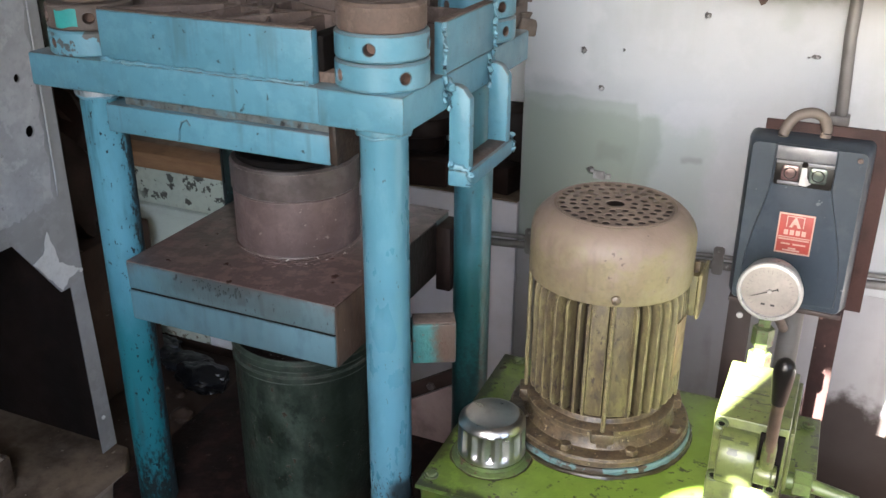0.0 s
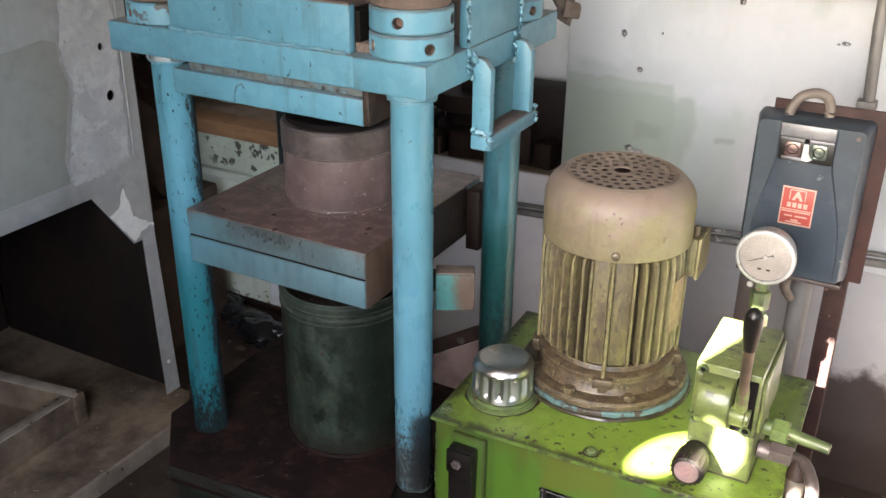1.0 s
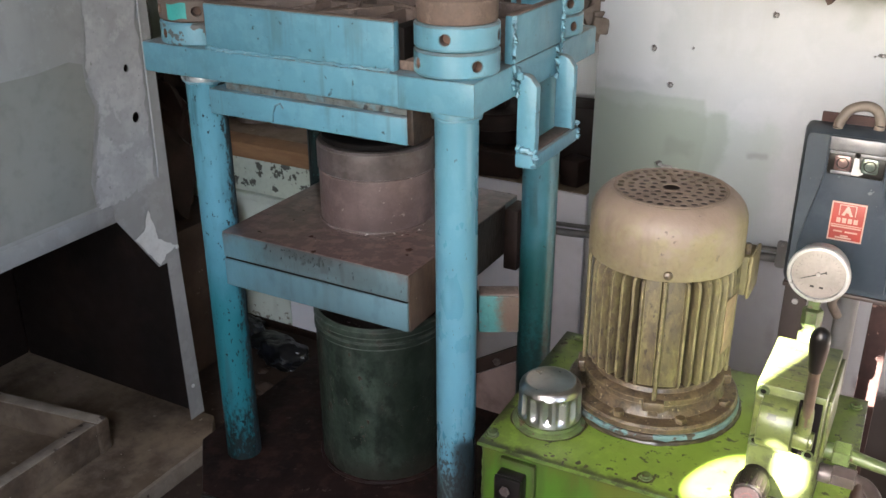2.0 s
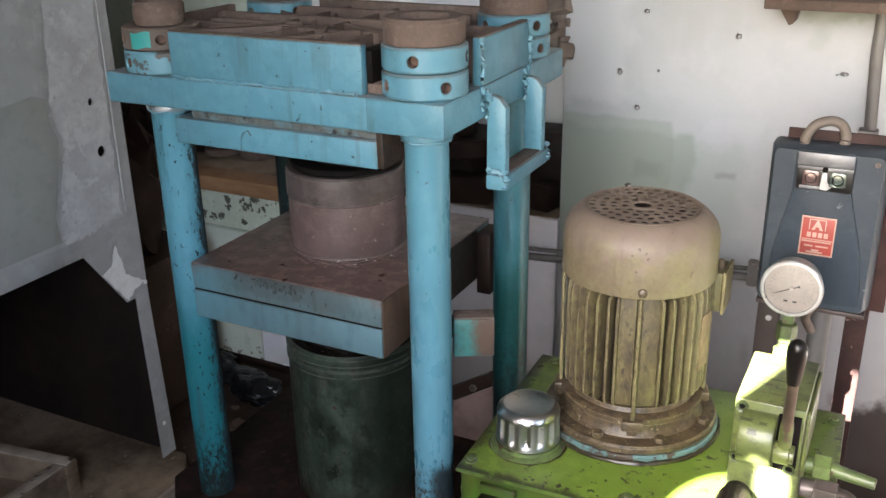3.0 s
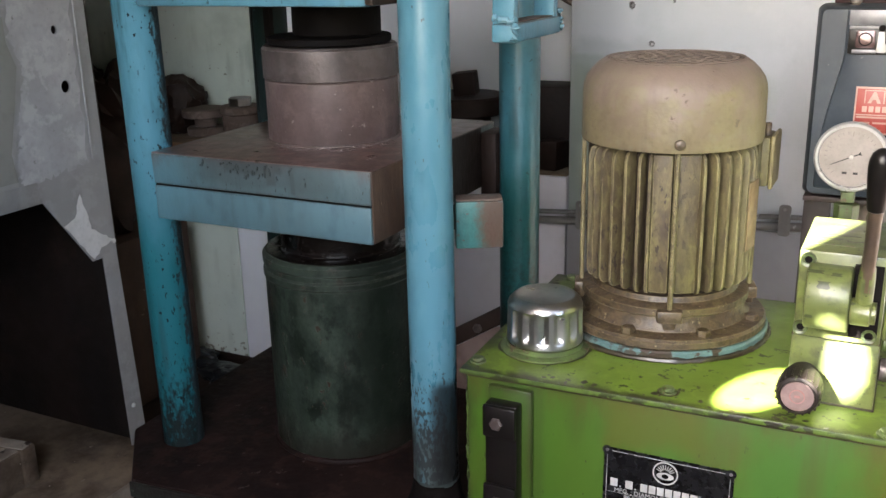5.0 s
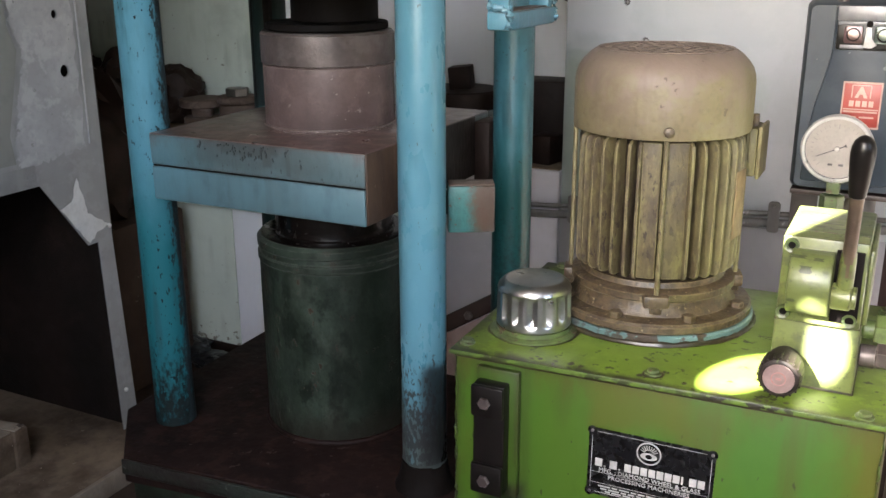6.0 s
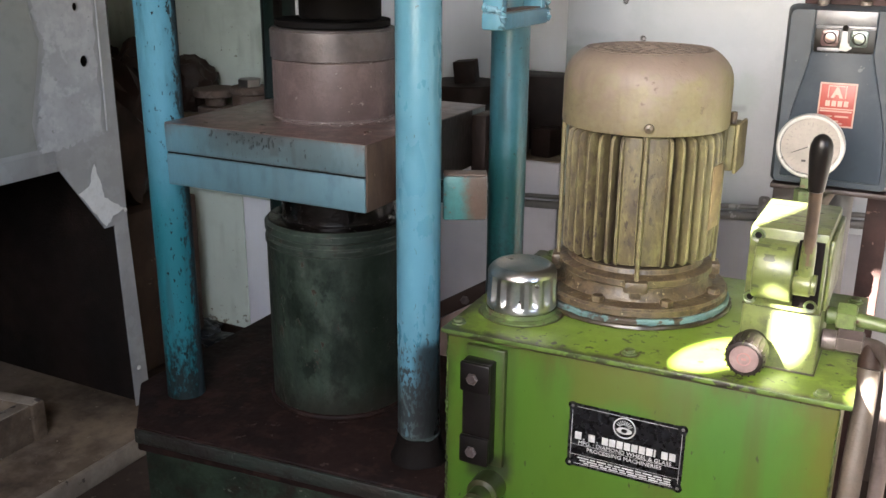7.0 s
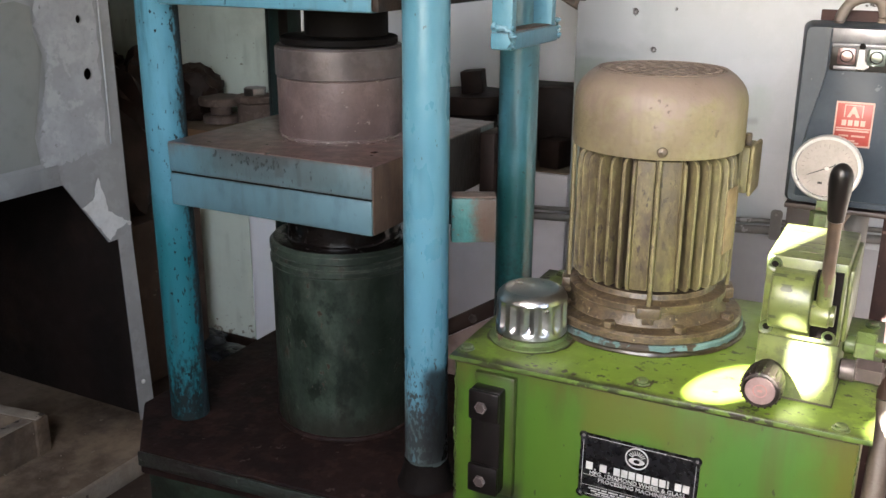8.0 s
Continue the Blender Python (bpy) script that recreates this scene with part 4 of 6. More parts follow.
part("pipe", tube([(-0.010, 2.160, 0.99), (-0.022, 2.160, 1.2), (-0.03, 2.160, 2.99)], 0.013, 12), M["conduit"], riser)
part("clip", box(-0.036, 0.006, 2.142, 2.179, 1.015, 1.035, 0.003), M["conduit"], riser)

# wall shelf whose strut comes into view at the top
shelf = thing("wall_shelf", (0.3, 2.1, 1.3), "brown timber wall shelf on a bracket", "shelf")
part("board", box(-0.24, 1.2, 1.96, 2.179, 1.3135, 1.335, 0.003), M["dusty"], shelf)
part("bracket", prism([(-0.236, 1.313), (-0.186, 1.313), (-0.196, 1.266), (-0.204, 1.262)], "y", 2.10, 2.178, 0.001), M["dusty"], shelf)


# ---------------------------------------------------------------- iron scrap on the ledge
def flange_stack(name, x, y, z, layers, material, label, seg=28):
    t = thing(name, (x, y, z), label, "casting", "castings on the ledge")
    for h0, h1, r in layers:
        part("disc", drum(r, h0, h1, (x, y, z), "z", seg, 0.004), material, t)
    return t


part("ledge_dirt", roughen(box(-3.4, -0.752, 2.186, 2.468, 0.7003, 0.7045, 0.001), 0.0012, 0.03), M["trough"], low, "brown dirt lying on the ledge")
LEDGE = 0.7048
flange_stack("flange_stack", -1.105, 2.34, LEDGE, ((0, 0.06, 0.10), (0.06, 0.115, 0.075), (0.115, 0.165, 0.115)), M["dark_rust"], "stack of dark rusty round flanges on the ledge")
solid("iron_block", box(-0.03, 0.03, -0.03, 0.03, 0, 0.062, 0.003, m=pose(-1.09, 2.33, LEDGE + 0.166, 0, -6, 12)), M["dark_rust"], "small dark iron block on stacked flanges", "block", group="castings on the ledge")
flange_stack("flange_pair", -2.01, 2.33, LEDGE, ((0, 0.026, 0.060), (0.026, 0.058, 0.035), (0.058, 0.084, 0.072)), M["dusty"], "two dusty flanged discs on the ledge")
nut = flange_stack("nut_stack", -1.875, 2.34, LEDGE, ((0, 0.075, 0.058), (0.075, 0.098, 0.064)), M["dusty"], "dusty cylinder with a bright nut on top")
part("nut", hexagon(0.038, 0.098, 0.122, (-1.875, 2.34, LEDGE)), M["steel"], nut, "bright steel nut")


def lump(x, y, z, sx, sy, sz, seed, crumple=0.0):
    t = bag()
    bmesh.ops.create_icosphere(t, subdivisions=4 if crumple else 3, radius=1.0)
    for v in t.verts:
        v.co += Vector(noise.noise_vector(v.co * 1.3 + Vector((seed, 0, 0)))) * 0.24 + Vector(noise.noise_vector(v.co * 4.2 + Vector((0, seed, 0)))) * 0.13
        if crumple:
            v.co *= 1.0 - crumple * (abs(noise.noise(v.co * 3.1 + Vector((seed, 4, 0)))) * 1.6 + abs(noise.noise(v.co * 8.0)) * 0.7)
        v.co.z = max(v.co.z, -0.72)
    bmesh.ops.transform(t, matrix=Matrix.Translation((x, y, z + sz * 0.72)) @ Matrix.Diagonal((sx, sy, sz, 1)), verts=t.verts)
    return t


for k, (x, y, sx, sy, sz) in enumerate(((-2.16, 2.36, 0.110, 0.10, 0.100), (-2.36, 2.34, 0.10, 0.11, 0.13), (-2.62, 2.34, 0.14, 0.11, 0.16))):
    solid("scrap_casting", lump(x, y, LEDGE, sx, sy, sz, k * 3.1, 0.08), M["dark_rust"], "dark lumpy scrap casting lying on the ledge", "casting", group="castings on the ledge")
for x, y, w, d, h, a in ((-0.86, 2.36, 0.15, 0.12, 0.20, 8), (-0.81, 2.25, 0.06, 0.07, 0.075, -14), (-0.905, 2.25, 0.075, 0.07, 0.11, 20)):
    solid("scrap_block", roughen(box(-w / 2, w / 2, -d / 2, d / 2, 0, h, 0.006, m=pose(x, y, LEDGE, 0, 0, a)), 0.004, 0.06), M["dark_rust"],
          "dark brown iron scrap block on the ledge", "block", group="castings on the ledge")
for x, y, w, d, h, a in ((-1.30, 2.24, 0.13, 0.09, 0.08, 6), (-1.17, 2.215, 0.10, 0.06, 0.055, -9), (-1.03, 2.222, 0.14, 0.07, 0.075, 4)):
    solid("scrap_block", roughen(box(-w / 2, w / 2, -d / 2, d / 2, 0, h, 0.006, m=pose(x, y, LEDGE, 0, 0, a)), 0.004, 0.06), M["dark_rust"],
          "dark brown iron scrap block on the ledge", "block", group="castings on the ledge")
for x0, x1, y, z0, z1 in ((-1.75, -1.25, 2.40, 0, 0.05),):
    solid("scrap_bar", box(x0, x1, y - 0.05, y + 0.05, LEDGE + z0, LEDGE + z1, 0.006), M["dark_rust"], "flat rusty bar lying on the ledge", "bar", group="castings on the ledge")

bench = thing("scrap_bench", (-2.25, 1.93, 0), "low concrete bench piled with blackened scrap", "bench")
part("bench_block", roughen(box(-2.60, -1.90, 1.78, 2.08, 0.001, 0.50, 0.008), 0.004, 0.08), M["floor"], bench)
for k, (x, y, z, sx, sy, sz) in enumerate(((-2.06, 1.90, 0.502, 0.13, 0.11, 0.17), (-2.30, 1.93, 0.502, 0.17, 0.12, 0.20), (-2.15, 2.0, 0.62, 0.15, 0.07, 0.17), (-2.5, 1.93, 0.502, 0.10, 0.12, 0.22))):
    part("scrap_casting", lump(x, y, z, sx, sy, sz, 7 + k * 2.3), M["dark_rust"], bench, "blackened scrap casting")
for k, (x, y, sx, sy, sz) in enumerate(((-1.93, 2.09, 0.09, 0.06, 0.040), (-1.80, 2.06, 0.09, 0.06, 0.028), (-1.69, 1.99, 0.095, 0.06, 0.052), (-1.40, 2.08, 0.10, 0.07, 0.030))):
    solid("black_bag", lump(x, y, 0.0005, sx, sy, sz, 20 + k * 1.7, 0.10), M["bag"], "crumpled black plastic bag against the wall foot", "bag", group="bags at the wall foot")

# ---------------------------------------------------------------- hydraulic press
CX, CY = -0.8175, 1.26
XL, XR, YF, YB = -1.062, -0.5715, 1.096, 1.426
BASE, HEAD0, HEAD1 = 0.45, 1.237, 1.288
press = thing("hydraulic_press", (CX, CY, 0), "blue four-column hydraulic press with a rusty table", "press")

base = part("base_plate", roughen(prism([(-1.048, 0.952), (-0.835, 0.975), (-0.49, 1.003), (-0.49, 1.52), (-1.165, 1.52), (-1.165, 1.085)], "z", 0.405, BASE, 0.004), 0.003, 0.05), M["base"], press, "dark oil-soaked steel base plate")
part("base_edge", roughen(box(0.0, 0.555, -0.005, 0.0, 0.424, 0.448, 0.002, m=pose(-1.046, 0.951, 0, 0, 0, 5.25)), 0.004, 0.03), M["base_edge"], base, "chipped grimy front edge")
BC = pose(-1.04, 0.962, 0, 0, 0, 5.25)
part("base_channel", prism([(0.0, 0.002), (0.05, 0.002), (0.05, 0.012), (0.012, 0.012), (0.012, 0.390), (0.05, 0.390), (0.05, 0.402), (0.0, 0.402)], "x", 0.0, 0.55, 0.001, m=BC), M["base_green"], press, "grimy dark green channel under the base")
part("base_channel", box(-1.14, -0.50, 1.47, 1.51, 0.002, 0.402, 0.001), M["base_green"], press)
for x in (-1.10, -0.55):
    part("base_web", box(x, x + 0.012, 1.10, 1.469, 0.002, 0.402, 0.001), M["base_green"], press)


def column(x, y, mat_top, mat_low, label, foot, sludge=0.0):
    """A round column; its foot is caked in oily dirt up to a height."""
    c = part("column", lathe([(0, BASE + foot), (0.0335, BASE + foot), (0.0335, 1.222), (0, 1.222)], (x, y, 0), seg=40), mat_top, press, label)
    part("foot_collar", lathe([(0, BASE + sludge), (0.0342, BASE + sludge), (0.0340, BASE + sludge + 0.004), (0.0336, BASE + foot - 0.004), (0.0333, BASE + foot - 0.0002), (0, BASE + foot - 0.0002)], (x, y, 0)), mat_low, c, "grimy grey-green column foot")
    if sludge:
        part("sludge", roughen(lathe([(0, BASE + 0.0003), (0.047, BASE + 0.0003), (0.041, BASE + 0.010), (0.0365, BASE + 0.030), (0.0352, BASE + sludge), (0.0330, BASE + sludge + 0.0012), (0, BASE + sludge + 0.0012)], (x, y, 0), seg=28), 0.003, 0.02), M["black"], c, "black oily sludge caked round the foot")
    part("top_collar", lathe([(0, 1.2222), (0.0375, 1.2222), (0.0395, 1.2245), (0.0395, 1.233), (0.038, 1.2366), (0, 1.2366)], (x, y, 0)), M["silver_tape"] if x == XL else M["blue"], c, "crumpled silver collar" if x == XL else "")
    part("weld_bead", tube([(x + 0.036 * math.cos(a * 0.21), y + 0.036 * math.sin(a * 0.21), 1.2215 + 0.0015 * math.sin(a * 5.1)) for a in range(31)], 0.0028, 7), M["weld"], c)
    return c


column(XR, YF, M["blue_worn"], M["foot_grey"], "light blue painted column, chipped and blackened near its foot", 0.046, 0.045)
column(XL, YF, M["blue_flaking"], M["blue_flaking"], "light blue column, flaking paint and a painted shaded flank", 0.05)
column(XR, YB, M["teal"], M["base_green"], "blue-green column showing older teal paint", 0.05)
column(XL, YB, M["teal_shaded"], M["base_green"], "dark green column, its shade put into the colour", 0.05)

head = part("head_plate", box(-1.143, -0.515, 1.040, 1.525, HEAD0, HEAD1, 0.004), M["blue"], press, "thick light blue head plate")
part("corner_plate", box(-0.638, -0.5135, 1.0375, 1.0398, HEAD0 + 0.001, HEAD1 - 0.001, 0.0008), M["blue"], head)
front_beam = part("front_beam", box(-1.004, -0.648, 1.046, 1.062, HEAD1 + 0.0005, 1.360, 0.002), M["blue"], press, "upright light blue beam with dusty top edge")
part("beam_cap", box(-1.003, -0.649, 1.0465, 1.0615, 1.3602, 1.3622, 0.0008), M["dusty"], front_beam)
for x0, x1 in ((-0.53, -0.514),):
    sb = part("side_beam", box(x0, x1, 1.168, 1.352, HEAD1 + 0.0005, 1.360, 0.002), M["blue"], press)
    part("beam_cap", box(x0 + 0.0005, x1 - 0.0005, 1.169, 1.351, 1.3602, 1.3622, 0.0008), M["dusty"], sb)
part("side_beam", box(-1.125, -1.109, 1.168, 1.352, HEAD1 + 0.0005, 1.360, 0.002), M["dusty"], press)
part("rear_beam", box(-1.00, -0.64, 1.47, 1.486, HEAD1 + 0.0005, 1.360, 0.002), M["dusty"], press)


def rib(x0, y0, x1, y1, h=1.352, w=0.010):
    a, b = Vector((x0, y0, 0)), Vector((x1, y1, 0))
    d = (b - a).length
    ang = math.degrees(math.atan2(y1 - y0, x1 - x0))
    return box(0, d, -w / 2, w / 2, HEAD1 + 0.0005, h, 0.002, m=pose(x0, y0, 0, 0, 0, ang))


for k, (x0, y0, x1, y1) in enumerate(((-0.93, 1.063, -0.93, 1.469), (-0.825, 1.063, -0.825, 1.469), (-0.715, 1.063, -0.715, 1.469), (-1.108, 1.19, -0.531, 1.19),
                                      (-1.108, 1.30, -0.531, 1.30), (-1.00, 1.40, -0.64, 1.40), (-1.0, 1.08, -0.88, 1.18), (-0.80, 1.08, -0.73, 1.18))):
    part("rib", rib(x0, y0, x1, y1, 1.350 + 0.0013 * k), M["dusty"], press)
# dark plates put the shade of the gap behind the beam into colour
part("shaded_web", box(-0.665, -0.640, 1.0625, 1.17, HEAD1 + 0.0146, 1.350, 0.002), M["black"], press, "black plate added for the shaded gap behind the beam end")
part("shaded_web", box(-0.6395, -0.632, 1.12, 1.18, HEAD1 + 0.0146, 1.345, 0.002), M["teal_shaded"], press)
for k, (dx, dy) in enumerate(((0.20, 0.12), (0.12, 0.18), (-0.10, 0.18), (-0.22, 0.14), (-0.24, -0.02), (-0.20, -0.16), (-0.04, -0.19), (0.10, -0.18), (0.19, -0.10), (0.24, 0.02))):
    part("web", rib(-0.84 + dx * 0.22, 1.262 + dy * 0.22, -0.84 + dx, 1.262 + dy, 1.3445 + 0.0017 * k, 0.005), M["dusty"], press)
rnd = random.Random(31)
for k in range(16):
    x, y, w = rnd.uniform(-1.08, -0.66), rnd.uniform(1.10, 1.44), rnd.uniform(0.006, 0.016)
    part("dust_clod", lump(x, y, HEAD1 + 0.012, w, w * 0.8, w * 0.7, k + 40), M["dusty"], press)
part("head_boss", roughen(lathe([(0, HEAD1 + 0.0005), (0.055, HEAD1 + 0.0005), (0.05, 1.325), (0.03, 1.34), (0, 1.343)], (-0.875, 1.245, 0), seg=24), 0.006, 0.04), M["dusty"], press)
part("dust_layer", roughen(box(-1.10, -0.54, 1.064, 1.468, HEAD1 + 0.0006, HEAD1 + 0.014, 0.004), 0.004, 0.03), M["dusty"], press, "brown dust lying between the ribs")


def pierced_ring(x, y, z0, z1, r, holes, phase, skin="blue", label="light blue lock ring with pin holes"):
    """A column nut with blind holes in its rim."""
    solid_ring = lathe([(0, z0), (r - 0.003, z0), (r, z0 + 0.003), (r, z1 - 0.003), (r - 0.003, z1), (0, z1)], (x, y, 0), seg=48)
    cutter, seats = bag(), []
    for k in range(holes):
        a = phase + 2 * math.pi * k / holes
        d = Vector((math.cos(a), math.sin(a), 0))
        seats.append(Matrix.Translation(Vector((x, y, (z0 + z1) / 2)) + d * r) @ d.to_track_quat("Z", "Y").to_matrix().to_4x4())
        join(cutter, lathe([(0, -0.017), (0.0080, -0.017), (0.0080, 0.006), (0, 0.006)], seg=18), seats[-1])
    c = part("lock_ring", cut_holes(solid_ring, cutter), M[skin], press, label)
    for m in seats:
        part("pin_hole", join(bag(), lathe([(0.0079, -0.0010), (0.0079, -0.0165), (0.0, -0.0165)], seg=18, close=False), m), M["pin_rust"], c, "rusty pin hole")
        part("hole_rim", join(bag(), lathe([(0.0094, -0.0006), (0.0088, 0.0004), (0.0080, -0.0004), (0.0078, -0.0018)], seg=18, close=False), m), M[skin], c)
    return c


for x, y, ph, ph_up in ((XR, YF, -0.607, -1.36), (XL, YF, -0.33, -0.855), (XR, YB, -0.35, -0.50), (XL, YB, 0.2, -0.42)):
    worn = (x, y) == (XL, YF)
    pierced_ring(x, y, HEAD1 + 0.0005, 1.3255, 0.063, 4, ph, *(("ring_worn", "worn lock ring, blue paint under grey dust") if worn else ()))
    up = pierced_ring(x, y, 1.3265, 1.363, 0.0625, 5 if worn else 4, ph_up, *(("ring_dusty", "dust-brown lock ring with a turquoise paint patch") if worn else ()))
    if worn:
        strip = bag()
        ang = [radians(-97 + 33 * k / 8) for k in range(9)]
        lo_, hi_ = [[strip.verts.new((x + 0.0629 * math.cos(a), y + 0.0629 * math.sin(a), z + 0.002 * math.sin(a * 9))) for a in ang] for z in (1.332, 1.357)]
        for k in range(8):
            strip.faces.new((lo_[k], lo_[k + 1], hi_[k + 1], hi_[k]))
        part("paint_patch", strip, M["turquoise"], up, "turquoise rest of older paint")
    nr = 0.041 if x == XL else 0.059
    part("column_nut", lathe([(0.030, 1.3635), (nr - 0.002, 1.3635), (nr, 1.367), (nr, 1.395), (nr - 0.004, 1.400), (0.036, 1.400), (0.034, 1.397), (0.034, 1.372), (0, 1.372)], (x, y, 0), seg=40),
         M["dusty"], press, "dust-covered round nut on the column end")
part("weld_bead", bead((-1.0, 1.0405, HEAD1 + 0.002), (-0.655, 1.0405, HEAD1 + 0.002), 0.0030, 5), M["weld"], press)
for z0, z1, y in ((1.25, 1.36, 1.166), (1.25, 1.36, 1.354)):
    part("weld_bead", bead((-0.512, y, z0), (-0.512, y, z1), 0.0040, int(y * 100)), M["weld"], press)

part("packing", roughen(box(-0.985, -0.628, 1.056, 1.10, 1.2215, 1.2365, 0.003), 0.005, 0.02), M["packing"], press, "crumbling grey packing above the upper platen")
bol = part("upper_platen", box(-1.012, -0.629, 1.048, 1.45, 1.178, 1.221, 0.003), M["blue"], press, "light blue upper platen")
part("weld_bead", tube([(-0.880, 1.0465, 1.182), (-0.878, 1.0455, 1.197), (-0.872, 1.0455, 1.210), (-0.863, 1.0465, 1.214), (-0.858, 1.0465, 1.206)], 0.0016, 8), M["blue"], bol)
part("platen_end", roughen(box(-0.6288, -0.618, 1.0485, 1.44, 1.180, 1.2355, 0.002), 0.002, 0.02), M["platen_end"], press, "bare brown end of the upper platen")

BAR = [(-0.5138, 1.127), (-0.481, 1.127), (-0.481, 1.254), (-0.492, 1.268), (-0.500, 1.272), (-0.5138, 1.272)]
br = part("side_bracket", prism(BAR, "y", 1.183, 1.199, 0.0025), M["blue"], press, "welded light blue bracket frame")
part("bracket_bar", prism(BAR, "y", 1.336, 1.352, 0.0025), M["blue"], br)
part("bracket_bar", box(-0.5136, -0.478, 1.179, 1.358, 1.124, 1.149, 0.004), M["blue"], br)
part("bar_dust", box(-0.511, -0.483, 1.200, 1.335, 1.1492, 1.1510, 0.0006), M["dusty"], br, "brown dust on the lower bar")
for y in (1.182, 1.356):
    part("weld_bead", bead((-0.4795, y, 1.128), (-0.4795, y, 1.156), 0.0050, int(y * 99)), M["weld"], br)
part("weld_bead", bead((-0.510, 1.1825, 1.156), (-0.484, 1.1825, 1.152), 0.0045, 61), M["weld"], br)
for y in (1.180, 1.334):
    part("weld_bead", bead((-0.511, y, 1.236), (-0.511, y, 1.284), 0.0048, int(y * 77)), M["weld"], br)
part("weld_bead", bead((-0.5125, 1.334, 1.262), (-0.5125, 1.358, 1.262), 0.0046, 71), M["weld"], br)

# moving table between the columns
table = part("table_plate", roughen(box(-1.010, -0.629, 1.040, 1.455, 0.9190, 0.9660, 0.003), 0.0015, 0.05), M["table_front"], press, "rusty brown table with a worn blue front edge")
part("table_plate", roughen(box(-1.008, -0.629, 1.0385, 1.455, 0.865, 0.9172, 0.003), 0.001, 0.08), M["table_low"], press)
part("table_side", box(-0.6288, -0.6255, 1.040, 1.392, 0.867, 0.9668, 0.001), M["table_side"], table, "bare table side with rust streaks, darker towards the back")
part("seam", box(-1.006, -0.631, 1.0402, 1.046, 0.9174, 0.9188, 0), M["black"], table, "black gap between the table plates")
rnd = random.Random(52)
for k in range(56):
    x = rnd.gauss(-0.80, 0.045) if k % 3 else rnd.gauss(-0.868, 0.020)
    z = 0.9625 - abs(rnd.gauss(0, 0.011))
    part("paint_chip", prism(blot(rnd.uniform(0.0004, 0.0012), rnd.uniform(1.0, 4.0), k), "y", 1.0384, 1.0396, 0, m=pose(x, 0, max(z, 0.925))), M["fleck"], table)
part("scrape", prism(torn([(-0.0010, -0.009), (0.0010, -0.009), (0.0014, 0.009), (-0.0008, 0.009)], 0.0005, 5, 4), "y", 1.0384, 1.0396, 0, m=pose(-0.8005, 0, 0.9535)), M["fleck"], table)
part("rear_block", box(-0.6285, -0.600, 1.393, 1.452, 0.835, 0.958, 0.003), M["dark_rust"], press)
part("table_top", box(-1.009, -0.6287, 1.0412, 1.454, 0.9655, 0.9673, 0.0006), M["rust_top"], table, "brown rusty table top")
G = pose(-0.547, 1.128, 0, 0, 0, 28)
gb = part("guide_bar", box(0.0, 0.067, 0.0, 0.034, 0.844, 0.912, 0.003, m=G), M["bar_teal"], press, "teal guide block with chipped paint")
part("guide_cap", box(0.001, 0.066, 0.001, 0.033, 0.9122, 0.9150, 0.001, m=G), M["dusty"], gb)
part("guide_link", box(-0.6252, -0.540, 1.158, 1.185, 0.862, 0.892, 0.002), M["dark_rust"], press)
part("side_lug", lathe([(0, 0), (0.028, 0), (0.03, 0.003), (0.03, 0.022), (0, 0.024)], (-0.6253, 1.20, 0.925), "x", 24), M["dark_rust"], press)

part("drip_sheet", prism([(-0.80, 0.4505), (-0.578, 0.4505), (-0.578, 0.600), (-0.632, 0.587), (-0.726, 0.528), (-0.80, 0.482)], "y", 1.462, 1.4645, 0), M["sheet_brown"], press, "bent brown drip sheet between the rear columns")
BR_ = pose(-0.726, 1.4655, 0.544, 0, -32, 0)
brace = part("brace", box(-0.10, 0.150, -0.002, 0.010, -0.013, 0.017, 0.002, m=BR_), M["dark_rust"], press, "dark steel strap over the drip sheet")
part("bolt", hexagon(0.009, 0.0003, 0.007, (-0.668, 1.4635, 0.580), "y"), M["steel_brown"], brace)

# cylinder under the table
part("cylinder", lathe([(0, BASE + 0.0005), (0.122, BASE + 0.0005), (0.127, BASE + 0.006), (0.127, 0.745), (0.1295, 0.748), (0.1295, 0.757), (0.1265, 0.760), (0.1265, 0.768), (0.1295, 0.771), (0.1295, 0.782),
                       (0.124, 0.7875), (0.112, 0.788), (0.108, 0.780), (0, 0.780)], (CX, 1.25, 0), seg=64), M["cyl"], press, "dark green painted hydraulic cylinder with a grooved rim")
part("ram", lathe([(0, 0.7884), (0.122, 0.7884), (0.120, 0.7894), (0.100, 0.7896), (0.098, 0.792), (0.098, 0.838), (0.104, 0.842), (0.104, 0.8648), (0, 0.8648)], (CX, 1.25, 0), seg=48), M["wet_oil"], press, "black oily ram under the table")
part("weld_bead", tube([(CX + 0.128 * math.cos(a * 0.2), 1.25 + 0.128 * math.sin(a * 0.2), BASE + 0.003) for a in range(32)], 0.005, 8), M["base"], press)

# punch under the upper platen, an added black strip for the dark behind it
part("punch", lathe([(0, 1.1255), (0.065, 1.1255), (0.068, 1.1285), (0.068, 1.174), (0.066, 1.1775), (0, 1.1775)], (CX + 0.0147, 1.25, 0), seg=40), M["black"], press, "black punch below the upper platen")
part("punch_flange", lathe([(0, 1.1135), (0.094, 1.1135), (0.096, 1.1155), (0.096, 1.1235), (0.094, 1.1252), (0, 1.1252)], (CX, 1.25, 0), seg=40), M["black"], press)
part("rear_black_strip", box(-1.078, -1.036, 1.395, 1.435, 0.9675, 1.1775, 0.003), M["black"], press)

# die set standing on the table
die = thing("forming_die", (CX, 1.25, 0.9675), "round brown steel die in two stacked rings on the table", "die")
